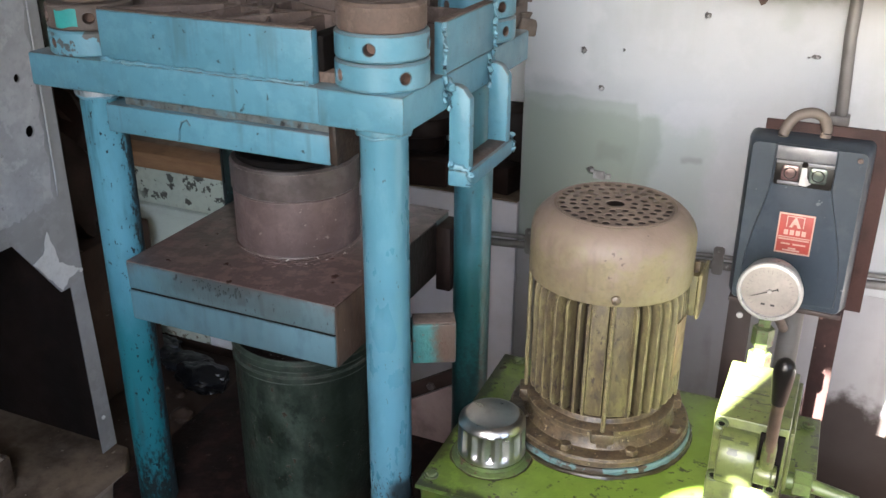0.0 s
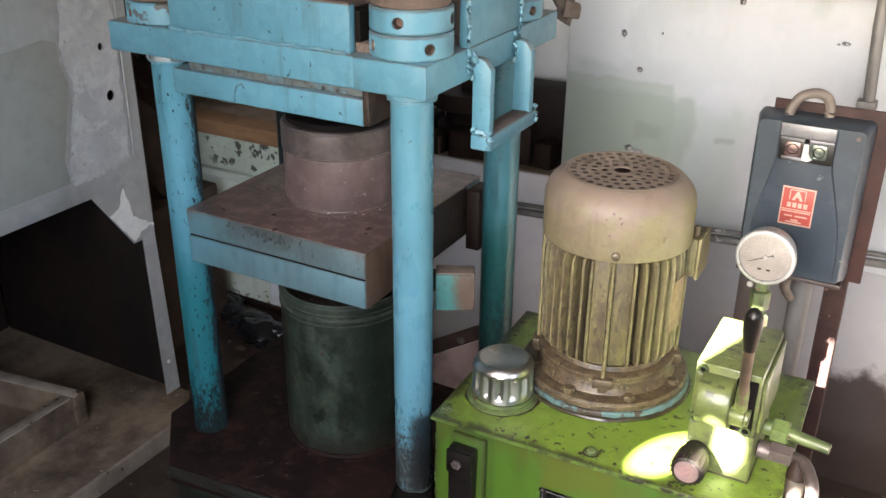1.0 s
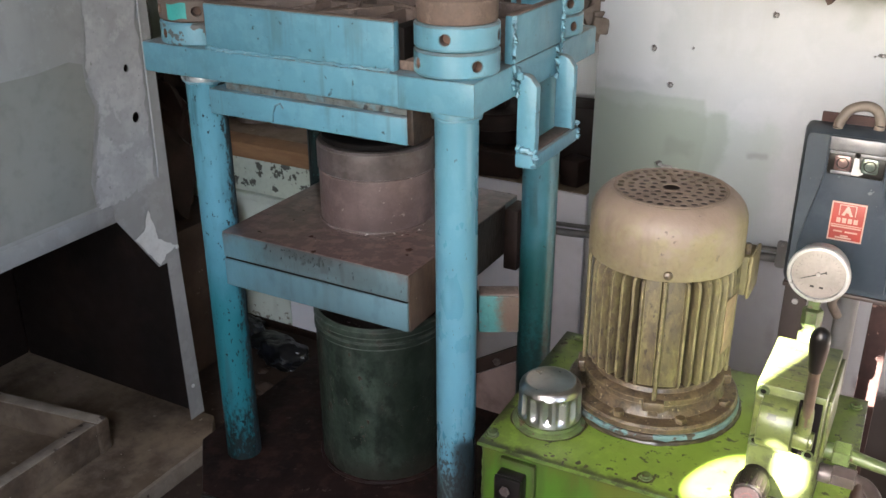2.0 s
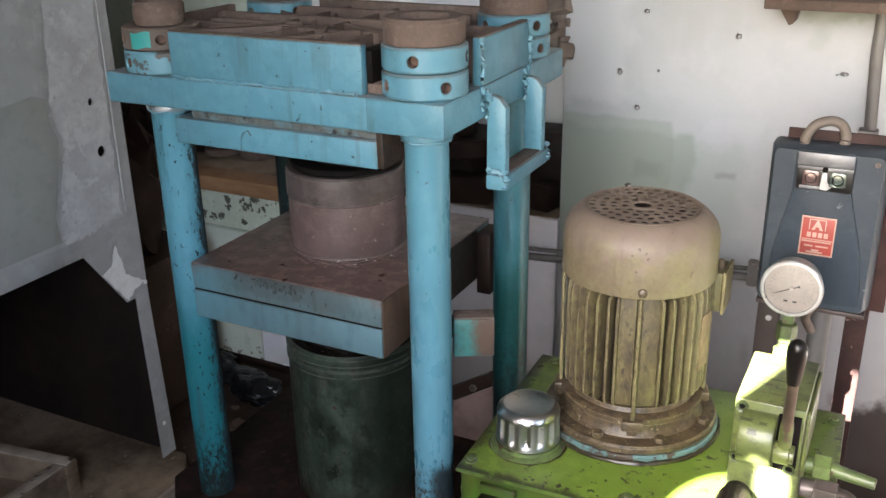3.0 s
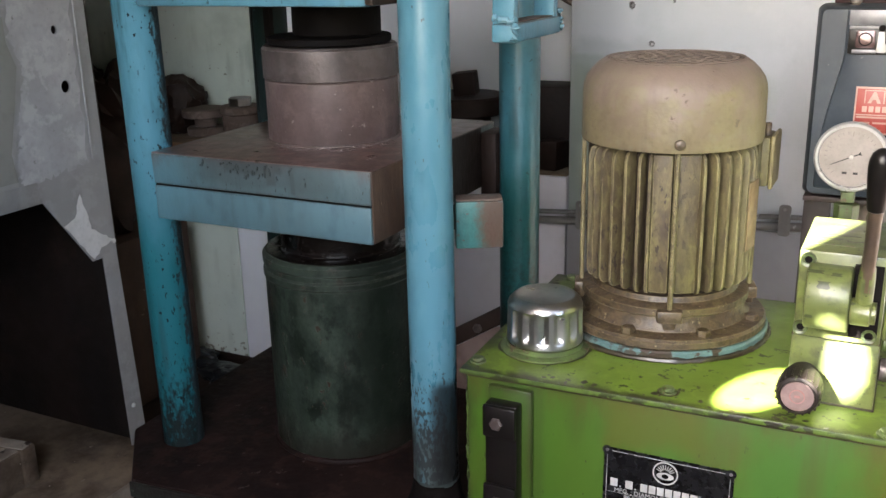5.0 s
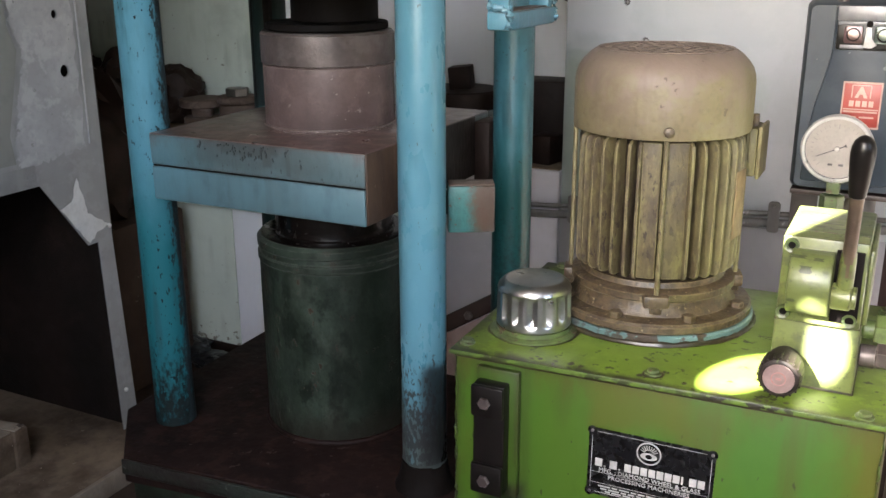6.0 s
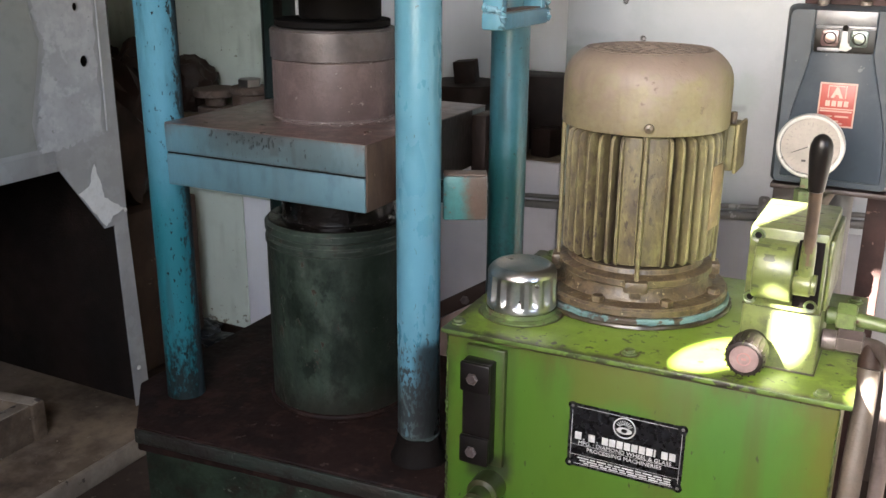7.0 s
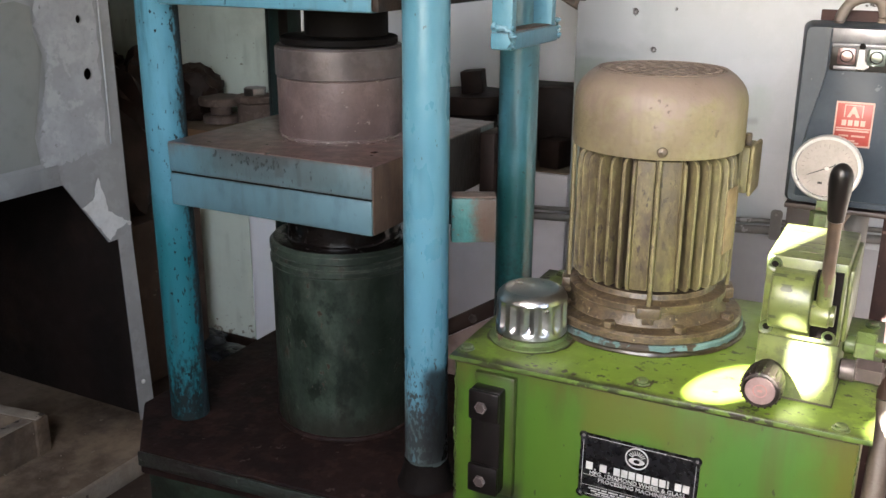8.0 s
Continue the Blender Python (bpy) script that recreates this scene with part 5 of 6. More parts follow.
part("lower_ring", lathe([(0, 0.9675), (0.102, 0.9675), (0.1035, 0.970), (0.1035, 1.060), (0.1015, 1.0625), (0, 1.0625)], (CX, 1.25, 0), seg=64), M["rust"], die, "brown rusty lower die ring")
part("upper_ring", lathe([(0, 1.0627), (0.1035, 1.0627), (0.1055, 1.0645), (0.1055, 1.108), (0.102, 1.112), (0.073, 1.1125), (0, 1.1125)], (CX, 1.25, 0), seg=64), M["steel_brown"], die, "grey-brown oiled upper die ring")


part("scale_ring", lathe([(0.1036, 0.9676), (0.1068, 0.9678), (0.1062, 0.9694), (0.1036, 0.9702)], (CX, 1.25, 0), seg=64, close=False), M["rust"], die, "dried scale round the die foot")

flakes = bag()
rnd = random.Random(14)
for k in range(90):
    a, d = radians(rnd.gauss(-55, 28)), 0.105 + abs(rnd.gauss(0, 0.013))
    w = rnd.uniform(0.0008, 0.0026)
    box(-w * 2.2, w * 2.2, -w * 0.6, w * 0.6, 0, 0.0007, 0, bm=flakes, m=pose(CX + d * math.cos(a), 1.25 + d * math.sin(a), 0.9674, 0, 0, math.degrees(a) + 90 + rnd.uniform(-25, 25)))
tagged(part("scraping_litter", flakes, M["scrapings"], die), "pale metal scrapings strewn round the die", kind="stuff")


# ---------------------------------------------------------------- hydraulic tank
TX0, TX1, TY0, TY1 = -0.486, 0.040, 1.016, 1.408
TURNED = Matrix.Translation((-0.22, 1.22, 0)) @ pose(0, 0, 0, 0, 0, 1.6) @ Matrix.Translation((0.22, -1.22, 0))
tank = thing("hydraulic_tank", (-0.22, 1.22, 0), "bright green painted hydraulic oil tank with stains and chips", "tank")
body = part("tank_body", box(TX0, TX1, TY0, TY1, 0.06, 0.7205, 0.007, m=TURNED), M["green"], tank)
for x in (TX0 + 0.03, TX1 - 0.07):
    for y in (TY0 + 0.03, TY1 - 0.07):
        part("foot", box(x, x + 0.04, y, y + 0.04, 0.0005, 0.0595, 0.002, m=TURNED), M["green"], tank)
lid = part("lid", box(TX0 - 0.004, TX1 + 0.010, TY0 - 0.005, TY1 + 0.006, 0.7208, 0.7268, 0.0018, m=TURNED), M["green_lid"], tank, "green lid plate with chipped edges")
for nm, m_, w in (("lid_front_edge", TURNED @ pose(TX0 - 0.004, TY0 - 0.0068, 0), 0.540),):
    part(nm, box(0, w, 0, 0.0016, 0.7203, 0.7262, 0.0006, m=m_), M["lid_edge"], lid, "chipped and blackened lid edge")
rnd = random.Random(19)
for k in range(46):
    if k % 3:
        x, y = rnd.uniform(TX0, TX1), TY0 + abs(rnd.gauss(0, 0.016)) - 0.002
    else:
        x, y = TX0 + abs(rnd.gauss(0, 0.012)) - 0.001, rnd.uniform(TY0, TY1)
    part("paint_chip", prism(blot(rnd.uniform(0.0012, 0.0042), 1.5, k), "z", 0.7268, 0.72705, 0, m=TURNED @ pose(x, y, 0, 0, 0, rnd.uniform(0, 180))), M["oil"], lid)
part("lid_gap", box(TX0 + 0.003, TX1 - 0.003, TY0 - 0.0012, TY0 + 0.003, 0.7155, 0.7202, 0.0004, m=TURNED), M["oil"], lid, "oily gap under the lid")


def stain(x, y, r0, r1, seed, n=72, z=0.7269):
    """A thin ring of dried oil round a fitting."""
    r = random.Random(seed)
    bm = bag()
    inner, outer = [], []
    for i in range(n):
        a = 2 * math.pi * i / n
        k = r1 + 0.0035 * noise.noise(Vector((math.cos(a) * 3, math.sin(a) * 3, seed))) + r.uniform(-0.0006, 0.0006)
        inner.append(bm.verts.new((x + r0 * math.cos(a), y + r0 * math.sin(a), z + 0.0006)))
        outer.append(bm.verts.new((x + k * math.cos(a), y + k * math.sin(a), z + 0.0003)))
    for i in range(n):
        j = (i + 1) % n
        bm.faces.new((inner[i], inner[j], outer[j], outer[i]))
    return bm


part("oil_ring", stain(-0.285, 1.265, 0.1440, 0.1490, 2), M["oil"], lid, "black oil line round the motor flange")
part("sealant_bead", tube([(-0.285 + 0.1447 * math.cos(a), 1.265 + 0.1447 * math.sin(a), 0.7285 + 0.0012 * noise.noise(Vector((math.cos(a) * 6, math.sin(a) * 6, 1)))) for a in [i * 2 * math.pi / 120 for i in range(121)]],
                          [0.0034 + 0.0040 * abs(noise.noise(Vector((math.cos(i * 0.05236) * 9, math.sin(i * 0.05236) * 9, 4)))) for i in range(121)], 8), M["oil"], lid, "smeared dark sealant under the motor ring")
part("oil_ring", stain(-0.408, 1.113, 0.0602, 0.0625, 5), M["oil"], lid)
part("oil_ring", stain(-0.222, 1.040, 0.0107, 0.0135, 8, 24), M["oil"], lid)
for x in (TX1 - 0.003, TX0 + 0.003):
    a, b = [TURNED @ Vector((x, TY0 - 0.0002, z)) for z in (0.07, 0.718)]
    part("corner_seam", bead(a, b, 0.0016, int(x * 1000) + 700, 90), M["seam_green"], body, "rough welded corner seam")
for k, (x, y) in enumerate(((-0.222, 1.040), (TX0 + 0.022, TY1 - 0.02), (TX1 - 0.012, TY1 - 0.018), (TX0 + 0.016, 1.03), (TX1 - 0.02, 1.03))):
    s = part("lid_screw", lathe([(0, 0.7269), (0.0105, 0.7269), (0.0105, 0.7295), (0.0075, 0.7302), (0.0072, 0.7335), (0.005, 0.7345), (0, 0.7338)], (x, y, 0), seg=14), M["green_fit"], lid, "lid screw painted over in green")

# oil level gauge
part("level_plate", box(-0.444, -0.384, 1.001, 1.0115, 0.528, 0.711, 0.003), M["green"], tank, "raised green pad of the level gauge")
lv = part("level_gauge", box(-0.440, -0.396, 0.982, 1.0008, 0.540, 0.696, 0.003), M["plastic_black"], tank, "black plastic oil level gauge with two steel bolts")
part("end_cap", box(-0.4405, -0.3955, 0.974, 0.9818, 0.652, 0.696, 0.003), M["plastic_black"], lv)
part("end_cap", box(-0.4405, -0.3955, 0.974, 0.9818, 0.540, 0.583, 0.003), M["plastic_black"], lv)
for z in (0.674, 0.561):
    part("bolt", hexagon(0.0088, 0.0002, 0.006, (-0.420, 0.974, z), "y"), M["steel_brown"], lv, "dull hexagon bolt")
part("drain_boss", lathe([(0, 0), (0.024, 0), (0.024, 0.035), (0.017, 0.038), (0.017, 0.062), (0, 0.063)], (-0.405, 1.0138, 0.492), "y", 24), M["green"], tank)
part("drain_plug", hexagon(0.014, 0.0, 0.015, (-0.405, 0.9505, 0.492), "y"), M["green_fit"], tank)

# nameplate, a little tilted
NP = pose(-0.2125, 1.0150, 0.6045, 90, 0.6, 1.6)
np_ = part("nameplate", prism(round_rect(-0.0785, 0.0785, -0.0475, 0.0475, 0.003), "z", 0, 0.0012, 0, m=NP), M["plate"], tank, "black maker's nameplate with silver print")
for u0, u1, v0, v1 in ((-0.068, 0.068, 0.0428, 0.0434), (-0.068, 0.068, -0.0434, -0.0428), (-0.0745, -0.0739, -0.037, 0.037), (0.0739, 0.0745, -0.037, 0.037),
                       (-0.073, 0.073, -0.0143, -0.0139), (-0.073, 0.073, -0.0298, -0.0294)):
    part("border_line", box(u0, u1, v0, v1, 0.00125, 0.0015, 0, m=NP), M["print"], np_)
for u in (-1, 1):
    for v in (-1, 1):
        part("rivet", drum(0.0022, 0.0012, 0.0026, (0.0745 * u, 0.0435 * v, 0), "z", 10, 0.0006, m=NP), M["steel"], np_)
        part("corner_arc", prism([(0.0745 * u + 0.0062 * math.cos(a), 0.0435 * v + 0.0062 * math.sin(a)) for a in [i * math.pi / 14 for i in range(28)]], "z", 0.00122, 0.0013, 0, m=NP), M["plate"], np_)
part("emblem", lathe([(0.0155, 0.0013), (0.0155, 0.0016), (0.0138, 0.0016), (0.0138, 0.0013)], (-0.002, 0.0265, 0), seg=32, close=False, m=NP), M["print"], np_, "round silver emblem")
part("emblem_shape", prism([(-0.002 + 0.0105 * math.cos(2 * math.pi * i / 24), 0.0225 + 0.0048 * math.sin(2 * math.pi * i / 24)) for i in range(24)], "z", 0.0013, 0.0016, 0, m=NP), M["print"], np_)
part("emblem_shape", prism([(-0.002 + 0.0042 * math.cos(2 * math.pi * i / 20), 0.0225 + 0.0030 * math.sin(2 * math.pi * i / 20)) for i in range(20)], "z", 0.0016, 0.0018, 0, m=NP), M["plate"], np_)
for k in range(9):
    a = radians(25 + 130 * k / 8)
    part("emblem_ray", box(0.0058, 0.0122, -0.00045, 0.00045, 0.0013, 0.0016, 0, m=NP @ pose(-0.002, 0.0255, 0, 0, 0, math.degrees(a))), M["print"], np_)
# maker's name as plain bars
for u0, u1 in [(-0.069, -0.060), (-0.0575, -0.0555), (-0.050, -0.041), (-0.0385, -0.0365)] + [(-0.031 + 0.0101 * k, -0.0226 + 0.0101 * k - (0.006 if k == 7 else 0)) for k in range(10)]:
    h = 0.0055 if u1 - u0 > 0.004 or u0 > -0.032 else -0.0035
    part("name_bar", box(u0, u1, -0.0055, h, 0.0013, 0.0016, 0, m=NP), M["print"], np_)
lettering("printed_words", "MFG. : DIAMOND WHEEL & GLASS", 0.0082, NP @ pose(0.0, -0.0130, 0.0014), M["print"], np_, squeeze=1.02)
lettering("printed_words", "PROCESSING MACHINERIES", 0.0082, NP @ pose(0.0, -0.0218, 0.0014), M["print"], np_, squeeze=1.02)
rr = random.Random(8)
for v in (-0.0335, -0.0372, -0.0405):
    u = -0.066 + rr.uniform(0, 0.012)
    while u < 0.060:
        w = rr.uniform(0.006, 0.016)
        part("small_print_bar", box(u, min(u + w, 0.069), v - 0.0009, v + 0.0009, 0.0013, 0.0015, 0, m=NP), M["print"], np_)
        u += w + 0.0022

# filler cap
FX, FY = -0.408, 1.113
cap = thing("filler_cap", (FX, FY, 0.7268), "chromed filler breather cap with scalloped sides on the lid", "cap")
part("collar", lathe([(0, 0.7269), (0.060, 0.7269), (0.060, 0.7295), (0.052, 0.732), (0.052, 0.739), (0, 0.739)], (FX, FY, 0), seg=40), M["green_fit"], cap)
prof = [(0.0, 0.7392), (0.050, 0.7392), (0.0515, 0.741), (0.0515, 0.7465), (0.0512, 0.749), (0.0511, 0.752), (0.0510, 0.756), (0.0508, 0.764), (0.0506, 0.772), (0.0504, 0.780), (0.0502, 0.785), (0.0501, 0.788), (0.0505, 0.7905), (0.0490, 0.795), (0.045, 0.7995), (0.041, 0.8030), (0.038, 0.8032), (0.035, 0.8012), (0.0, 0.8030)]
shell = bag()
seg = 96
rings = []
for r, h in prof:
    row = []
    for i in range(seg):
        a = 2 * math.pi * i / seg
        rr_ = r
        if 0.7480 < h < 0.7885:
            w = math.cos(a * 15)
            rr_ = r - 0.0062 * min(1.0, (h - 0.7470) / 0.007, (0.7900 - h) / 0.006) * max(0.0, w + 0.35) ** 0.6 / 1.2
        row.append(shell.verts.new((FX + rr_ * math.cos(a), FY + rr_ * math.sin(a), h)))
    rings.append(row)
for a, b in zip(rings[1:], rings[2:]):
    for i in range(seg):
        j = (i + 1) % seg
        shell.faces.new((a[i], a[j], b[j], b[i]))
bmesh.ops.remove_doubles(shell, verts=shell.verts, dist=0.00001)
part("chrome_shell", shell, M["chrome"], cap)

# ---------------------------------------------------------------- electric motor
MX, MY = -0.285, 1.265
motor = thing("electric_motor", (MX, MY, 0.7268), "dusty olive vertical electric motor with cooling fins on the tank", "motor")
part("gasket_ring", lathe([(0, 0.7269), (0.143, 0.7269), (0.1445, 0.729), (0.1445, 0.738), (0.142, 0.7405), (0, 0.7405)], (MX, MY, 0), seg=56), M["ring"], motor, "pale blue painted mounting ring")
part("flange", lathe([(0, 0.7406), (0.139, 0.7406), (0.141, 0.743), (0.141, 0.751), (0.138, 0.7545), (0.118, 0.757), (0.112, 0.766), (0.1115, 0.776), (0.1155, 0.779), (0.1155, 0.788), (0.112, 0.791), (0.102, 0.793), (0.099, 0.800), (0, 0.800)], (MX, MY, 0), seg=72),
     M["motor_base"], motor, "oily brown motor flange")
part("core", lathe([(0, 0.8003), (0.092, 0.8003), (0.092, 0.996), (0, 0.996)], (MX, MY, 0), seg=48), M["motor_core"], motor, "dark brown motor body between the fins")
fin_out = [(0.0905, 0.806), (0.108, 0.806), (0.1130, 0.810), (0.1155, 0.818), (0.1155, 0.976), (0.1130, 0.988), (0.107, 0.9925), (0.0905, 0.9925)]
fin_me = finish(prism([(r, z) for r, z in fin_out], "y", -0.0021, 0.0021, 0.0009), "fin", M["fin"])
FRONT = math.atan2(-0.09 - MY, 0.086 - MX)


def pad(a0, a1, r):
    """A broad rib beside a stay bolt, with rounded ends."""
    arc = [radians(a0), radians(a1)]
    return prism([(r * math.cos(a), r * math.sin(a)) for a in arc] + [(0.0905 * math.cos(a), 0.0905 * math.sin(a)) for a in reversed(arc)], "z", 0.807, 0.9925, 0.0030)


pad_mes = [finish(pad(-15.6, -2.0, 0.1075), "pad", M["fin"]), finish(pad(2.0, 17.4, 0.1075), "pad", M["fin"])]
for k in range(4):
    for nm, me, a in [("fin", fin_me, d) for d in (-16.4, 18.2, 27.2, 36.8, 46.9, 57.0, 66.6)] + [("pad", me, 0.0) for me in pad_mes]:
        f = new(nm, me)
        f.parent = motor
        f.matrix_parent_inverse = Matrix.Translation(motor.location).inverted()
        f.matrix_basis = Matrix.Translation((MX, MY, 0)) @ pose(0, 0, 0, 0, 0, math.degrees(FRONT) + 2 + a + 90 * k)
# stay bolts with lugs
for k in range(4):
    a = FRONT + radians(2) + k * math.pi / 2
    c, s = math.cos(a), math.sin(a)
    m = Matrix.Translation((MX, MY, 0)) @ pose(0, 0, 0, 0, 0, math.degrees(a))
    part("stay_bolt", tube([(MX + 0.1165 * c, MY + 0.1165 * s, 0.775), (MX + 0.1165 * c, MY + 0.1165 * s, 0.996)], 0.0034, 8), M["fin"], motor)
    lug = part("lug", box(0.100, 0.126, -0.017, 0.017, 0.772, 0.789, 0.003, m=m), M["motor_base"], motor)
    part("lug", box(0.104, 0.122, -0.008, 0.008, 0.762, 0.776, 0.002, m=m), M["motor_base"], motor)
for k in range(8):
    a = FRONT + radians(22.5 + 45 * k)
    part("flange_bolt", hexagon(0.0095, 0.7525, 0.7635, (MX + 0.126 * math.cos(a), MY + 0.126 * math.sin(a), 0)), M["motor_base"], motor)

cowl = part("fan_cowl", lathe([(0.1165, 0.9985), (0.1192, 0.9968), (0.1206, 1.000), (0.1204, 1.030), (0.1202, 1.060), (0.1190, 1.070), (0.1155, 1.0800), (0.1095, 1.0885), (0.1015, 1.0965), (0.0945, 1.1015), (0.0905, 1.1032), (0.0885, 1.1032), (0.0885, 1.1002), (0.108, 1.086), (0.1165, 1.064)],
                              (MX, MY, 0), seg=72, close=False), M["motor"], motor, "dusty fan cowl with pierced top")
grill = bag()


def cell(bm, r0, r1, a0, a1, hole, z):
    """One field of the fan grille with a round hole in it."""
    rm, am = (r0 + r1) / 2, (a0 + a1) / 2
    cx, cy = rm * math.cos(am), rm * math.sin(am)
    rim = [(r1, a0), (r1, am), (r1, a1), (rm, a1), (r0, a1), (r0, am), (r0, a0), (rm, a0)]
    out = [bm.verts.new((MX + r * math.cos(a), MY + r * math.sin(a), z)) for r, a in rim]
    inn, low = [], []
    for v in out:
        d = Vector((v.co.x - MX - cx, v.co.y - MY - cy, 0)).normalized() * hole
        inn.append(bm.verts.new((MX + cx + d.x, MY + cy + d.y, z)))
        low.append(bm.verts.new((MX + cx + d.x, MY + cy + d.y, z - 0.0009)))
    for i in range(8):
        j = (i + 1) % 8
        bm.faces.new((out[i], out[j], inn[j], inn[i]))
        bm.faces.new((inn[i], inn[j], low[j], low[i]))


for r0, r1, n in ((0.020, 0.0365, 10), (0.0365, 0.053, 17), (0.053, 0.0695, 23), (0.0695, 0.0855, 29)):
    for k in range(n):
        cell(grill, r0, r1, 2 * math.pi * (k + r0 * 9) / n, 2 * math.pi * (k + 1 + r0 * 9) / n, 0.0056, 1.1034)
bmesh.ops.remove_doubles(grill, verts=grill.verts, dist=0.0002)
part("grille", roughen(grill, 0.0012, 0.02), M["grille_dust"], cowl, "pierced brown dusty grille")
part("grille_rim", lathe([(0.0855, 1.1034), (0.0855, 1.1022), (0.0906, 1.1028), (0.0906, 1.1040)], (MX, MY, 0), seg=56, close=False), M["grille_dust"], cowl)
part("hub_ring", lathe([(0.0135, 1.1022), (0.0135, 1.1040), (0.0200, 1.1038), (0.0200, 1.1022)], (MX, MY, 0), seg=24, close=False), M["grille_dust"], cowl)
part("fan_disc", drum(0.104, 1.070, 1.076, (MX, MY, 0), seg=40), M["dark_rust"], motor, "rust-brown dusty fan under the grille")
for da, zz in ((3.0, 1.0080), (123, 1.0080), (243, 1.0080)):
    a = FRONT + radians(da)
    d = Vector((math.cos(a), math.sin(a), 0))
    t = lathe([(0, -0.001), (0.0068, -0.001), (0.0072, 0.001), (0.0066, 0.0045), (0.004, 0.006), (0, 0.006)], seg=14)
    bmesh.ops.transform(t, matrix=Matrix.Translation(Vector((MX, MY, zz)) + d * 0.1200) @ d.to_track_quat("Z", "Y").to_matrix().to_4x4(), verts=t.verts)
    part("cowl_bolt", t, M["motor_base"], cowl)
# terminal box on the far side
tb = part("terminal_box", box(MX + 0.095, MX + 0.125, MY + 0.035, MY + 0.095, 0.928, 0.996, 0.004), M["fin"], motor)
part("box_lid", box(MX + 0.1253, MX + 0.131, MY + 0.032, MY + 0.098, 0.925, 0.999, 0.003), M["fin"], tb)
part("box_screw", drum(0.005, 0.0, 0.018, (MX + 0.118, MY + 0.05, 0.996), "z", 10, 0.001), M["motor_base"], tb)
m = Matrix.Translation((MX, MY, 0)) @ pose(0, 0, 0, 0, 0, math.degrees(FRONT) + 66)
part("rating_plate", box(0.116, 0.1175, -0.018, 0.018, 0.855, 0.948, 0.0005, m=m), M["sticker"], motor, "ochre dust-covered rating plate")

# ---------------------------------------------------------------- hand valve on its block
VX0, VX1, VY = -0.090, 0.002, 1.071
valve = thing("hand_lever_valve", (-0.05, 1.13, 0.7268), "green hand lever valve bolted on a block on the tank lid", "valve")
part("lower_block", box(VX0 - 0.002, VX1 + 0.001, 1.083, 1.205, 0.727, 0.812, 0.002), M["green_pale"], valve, "smooth green manifold block")
vb = part("valve_body", box(VX0, VX1, VY, 1.220, 0.8123, 0.916, 0.003), M["green_pale"], valve, "faded green valve body with chips")
part("oil_seam", box(VX0 - 0.0012, VX1 + 0.0008, VY + 0.004, 1.2195, 0.8112, 0.8140, 0.0004), M["oil"], vb, "black oily seam under the valve body")
part("oil_seam", box(VX0 - 0.0034, VX1 + 0.0024, 1.0815, 1.2065, 0.7269, 0.7292, 0.0004), M["oil"], vb)
part("side_plate", box(VX1 + 0.0003, VX1 + 0.006, VY + 0.012, 1.215, 0.815, 0.905, 0.002), M["green_pale"], vb)
part("top_groove", box(VX0 + 0.002, VX1 - 0.002, VY + 0.028, VY + 0.030, 0.9155, 0.9166, 0), M["green_fit"], vb)
for u0, u1, v0, v1 in ((0.016, 0.040, 0.050, 0.056), (0.046, 0.066, 0.046, 0.051), (0.022, 0.058, 0.068, 0.073), (0.060, 0.074, 0.095, 0.102), (0.030, 0.040, 0.110, 0.118)):
    part("worn_mark", prism(torn([(VX0 + u0, VY + v0), (VX0 + u1, VY + v0 + 0.002), (VX0 + u1, VY + v1), (VX0 + u0, VY + v1 - 0.001)], 0.0012, int(u0 * 1000), 4), "z", 0.9157, 0.9163, 0), M["smudge"], vb)
hs = part("lever_housing", prism([(VY - 0.0003, 0.903)] + [(VY - 0.012 + 0.028 * math.cos(a), 0.866 + 0.036 * math.sin(a)) for a in [radians(88 + 184 * i / 20) for i in range(21)]] + [(VY - 0.0003, 0.829)],
                                 "x", VX0 + 0.012, VX0 + 0.058, 0.002), M["green_pale"], valve, "rounded green lever housing")
for k, (u, a0, a1, w) in enumerate(((0.020, 108, 118, 0.016), (0.042, 112, 121, 0.010), (0.030, 135, 150, 0.012), (0.018, 200, 207, 0.008))):
    mark = bag()
    cols = [[mark.verts.new((VX0 + u + e * w * (0.5 + 0.12 * math.sin(j * 2.1 + k)), VY - 0.012 + 0.0283 * math.cos(radians(a0 + (a1 - a0) * j / 4)), 0.866 + 0.0363 * math.sin(radians(a0 + (a1 - a0) * j / 4)))) for j in range(5)] for e in (-1, 1)]
    for j in range(4):
        mark.faces.new((cols[0][j], cols[0][j + 1], cols[1][j + 1], cols[1][j]))
    part("worn_mark", mark, M["smudge"], hs)
# black plate and plugs put the shade of recesses into colour
part("recess_shade", box(VX0 + 0.0585, VX1 - 0.004, VY - 0.004, VY - 0.0003, 0.8205, 0.906, 0.001), M["black"], valve)
for x, z in ((VX0 + 0.010, 0.905), (VX0 + 0.008, 0.824), (VX1 - 0.012, 0.824)):
    part("socket_bolt", lathe([(0, 0.001), (0.0048, 0.001), (0.0048, 0.004), (0.0080, 0.005), (0.0085, 0.0), (0.0085, -0.001)], (x, VY, z), "y", 16, close=False), M["green_fit"], valve)
    part("bolt_socket", drum(0.0044, 0.0004, 0.0014, (x, VY, z), "y", 6, 0.0001), M["black"], valve, "black plug for a shaded bolt socket")
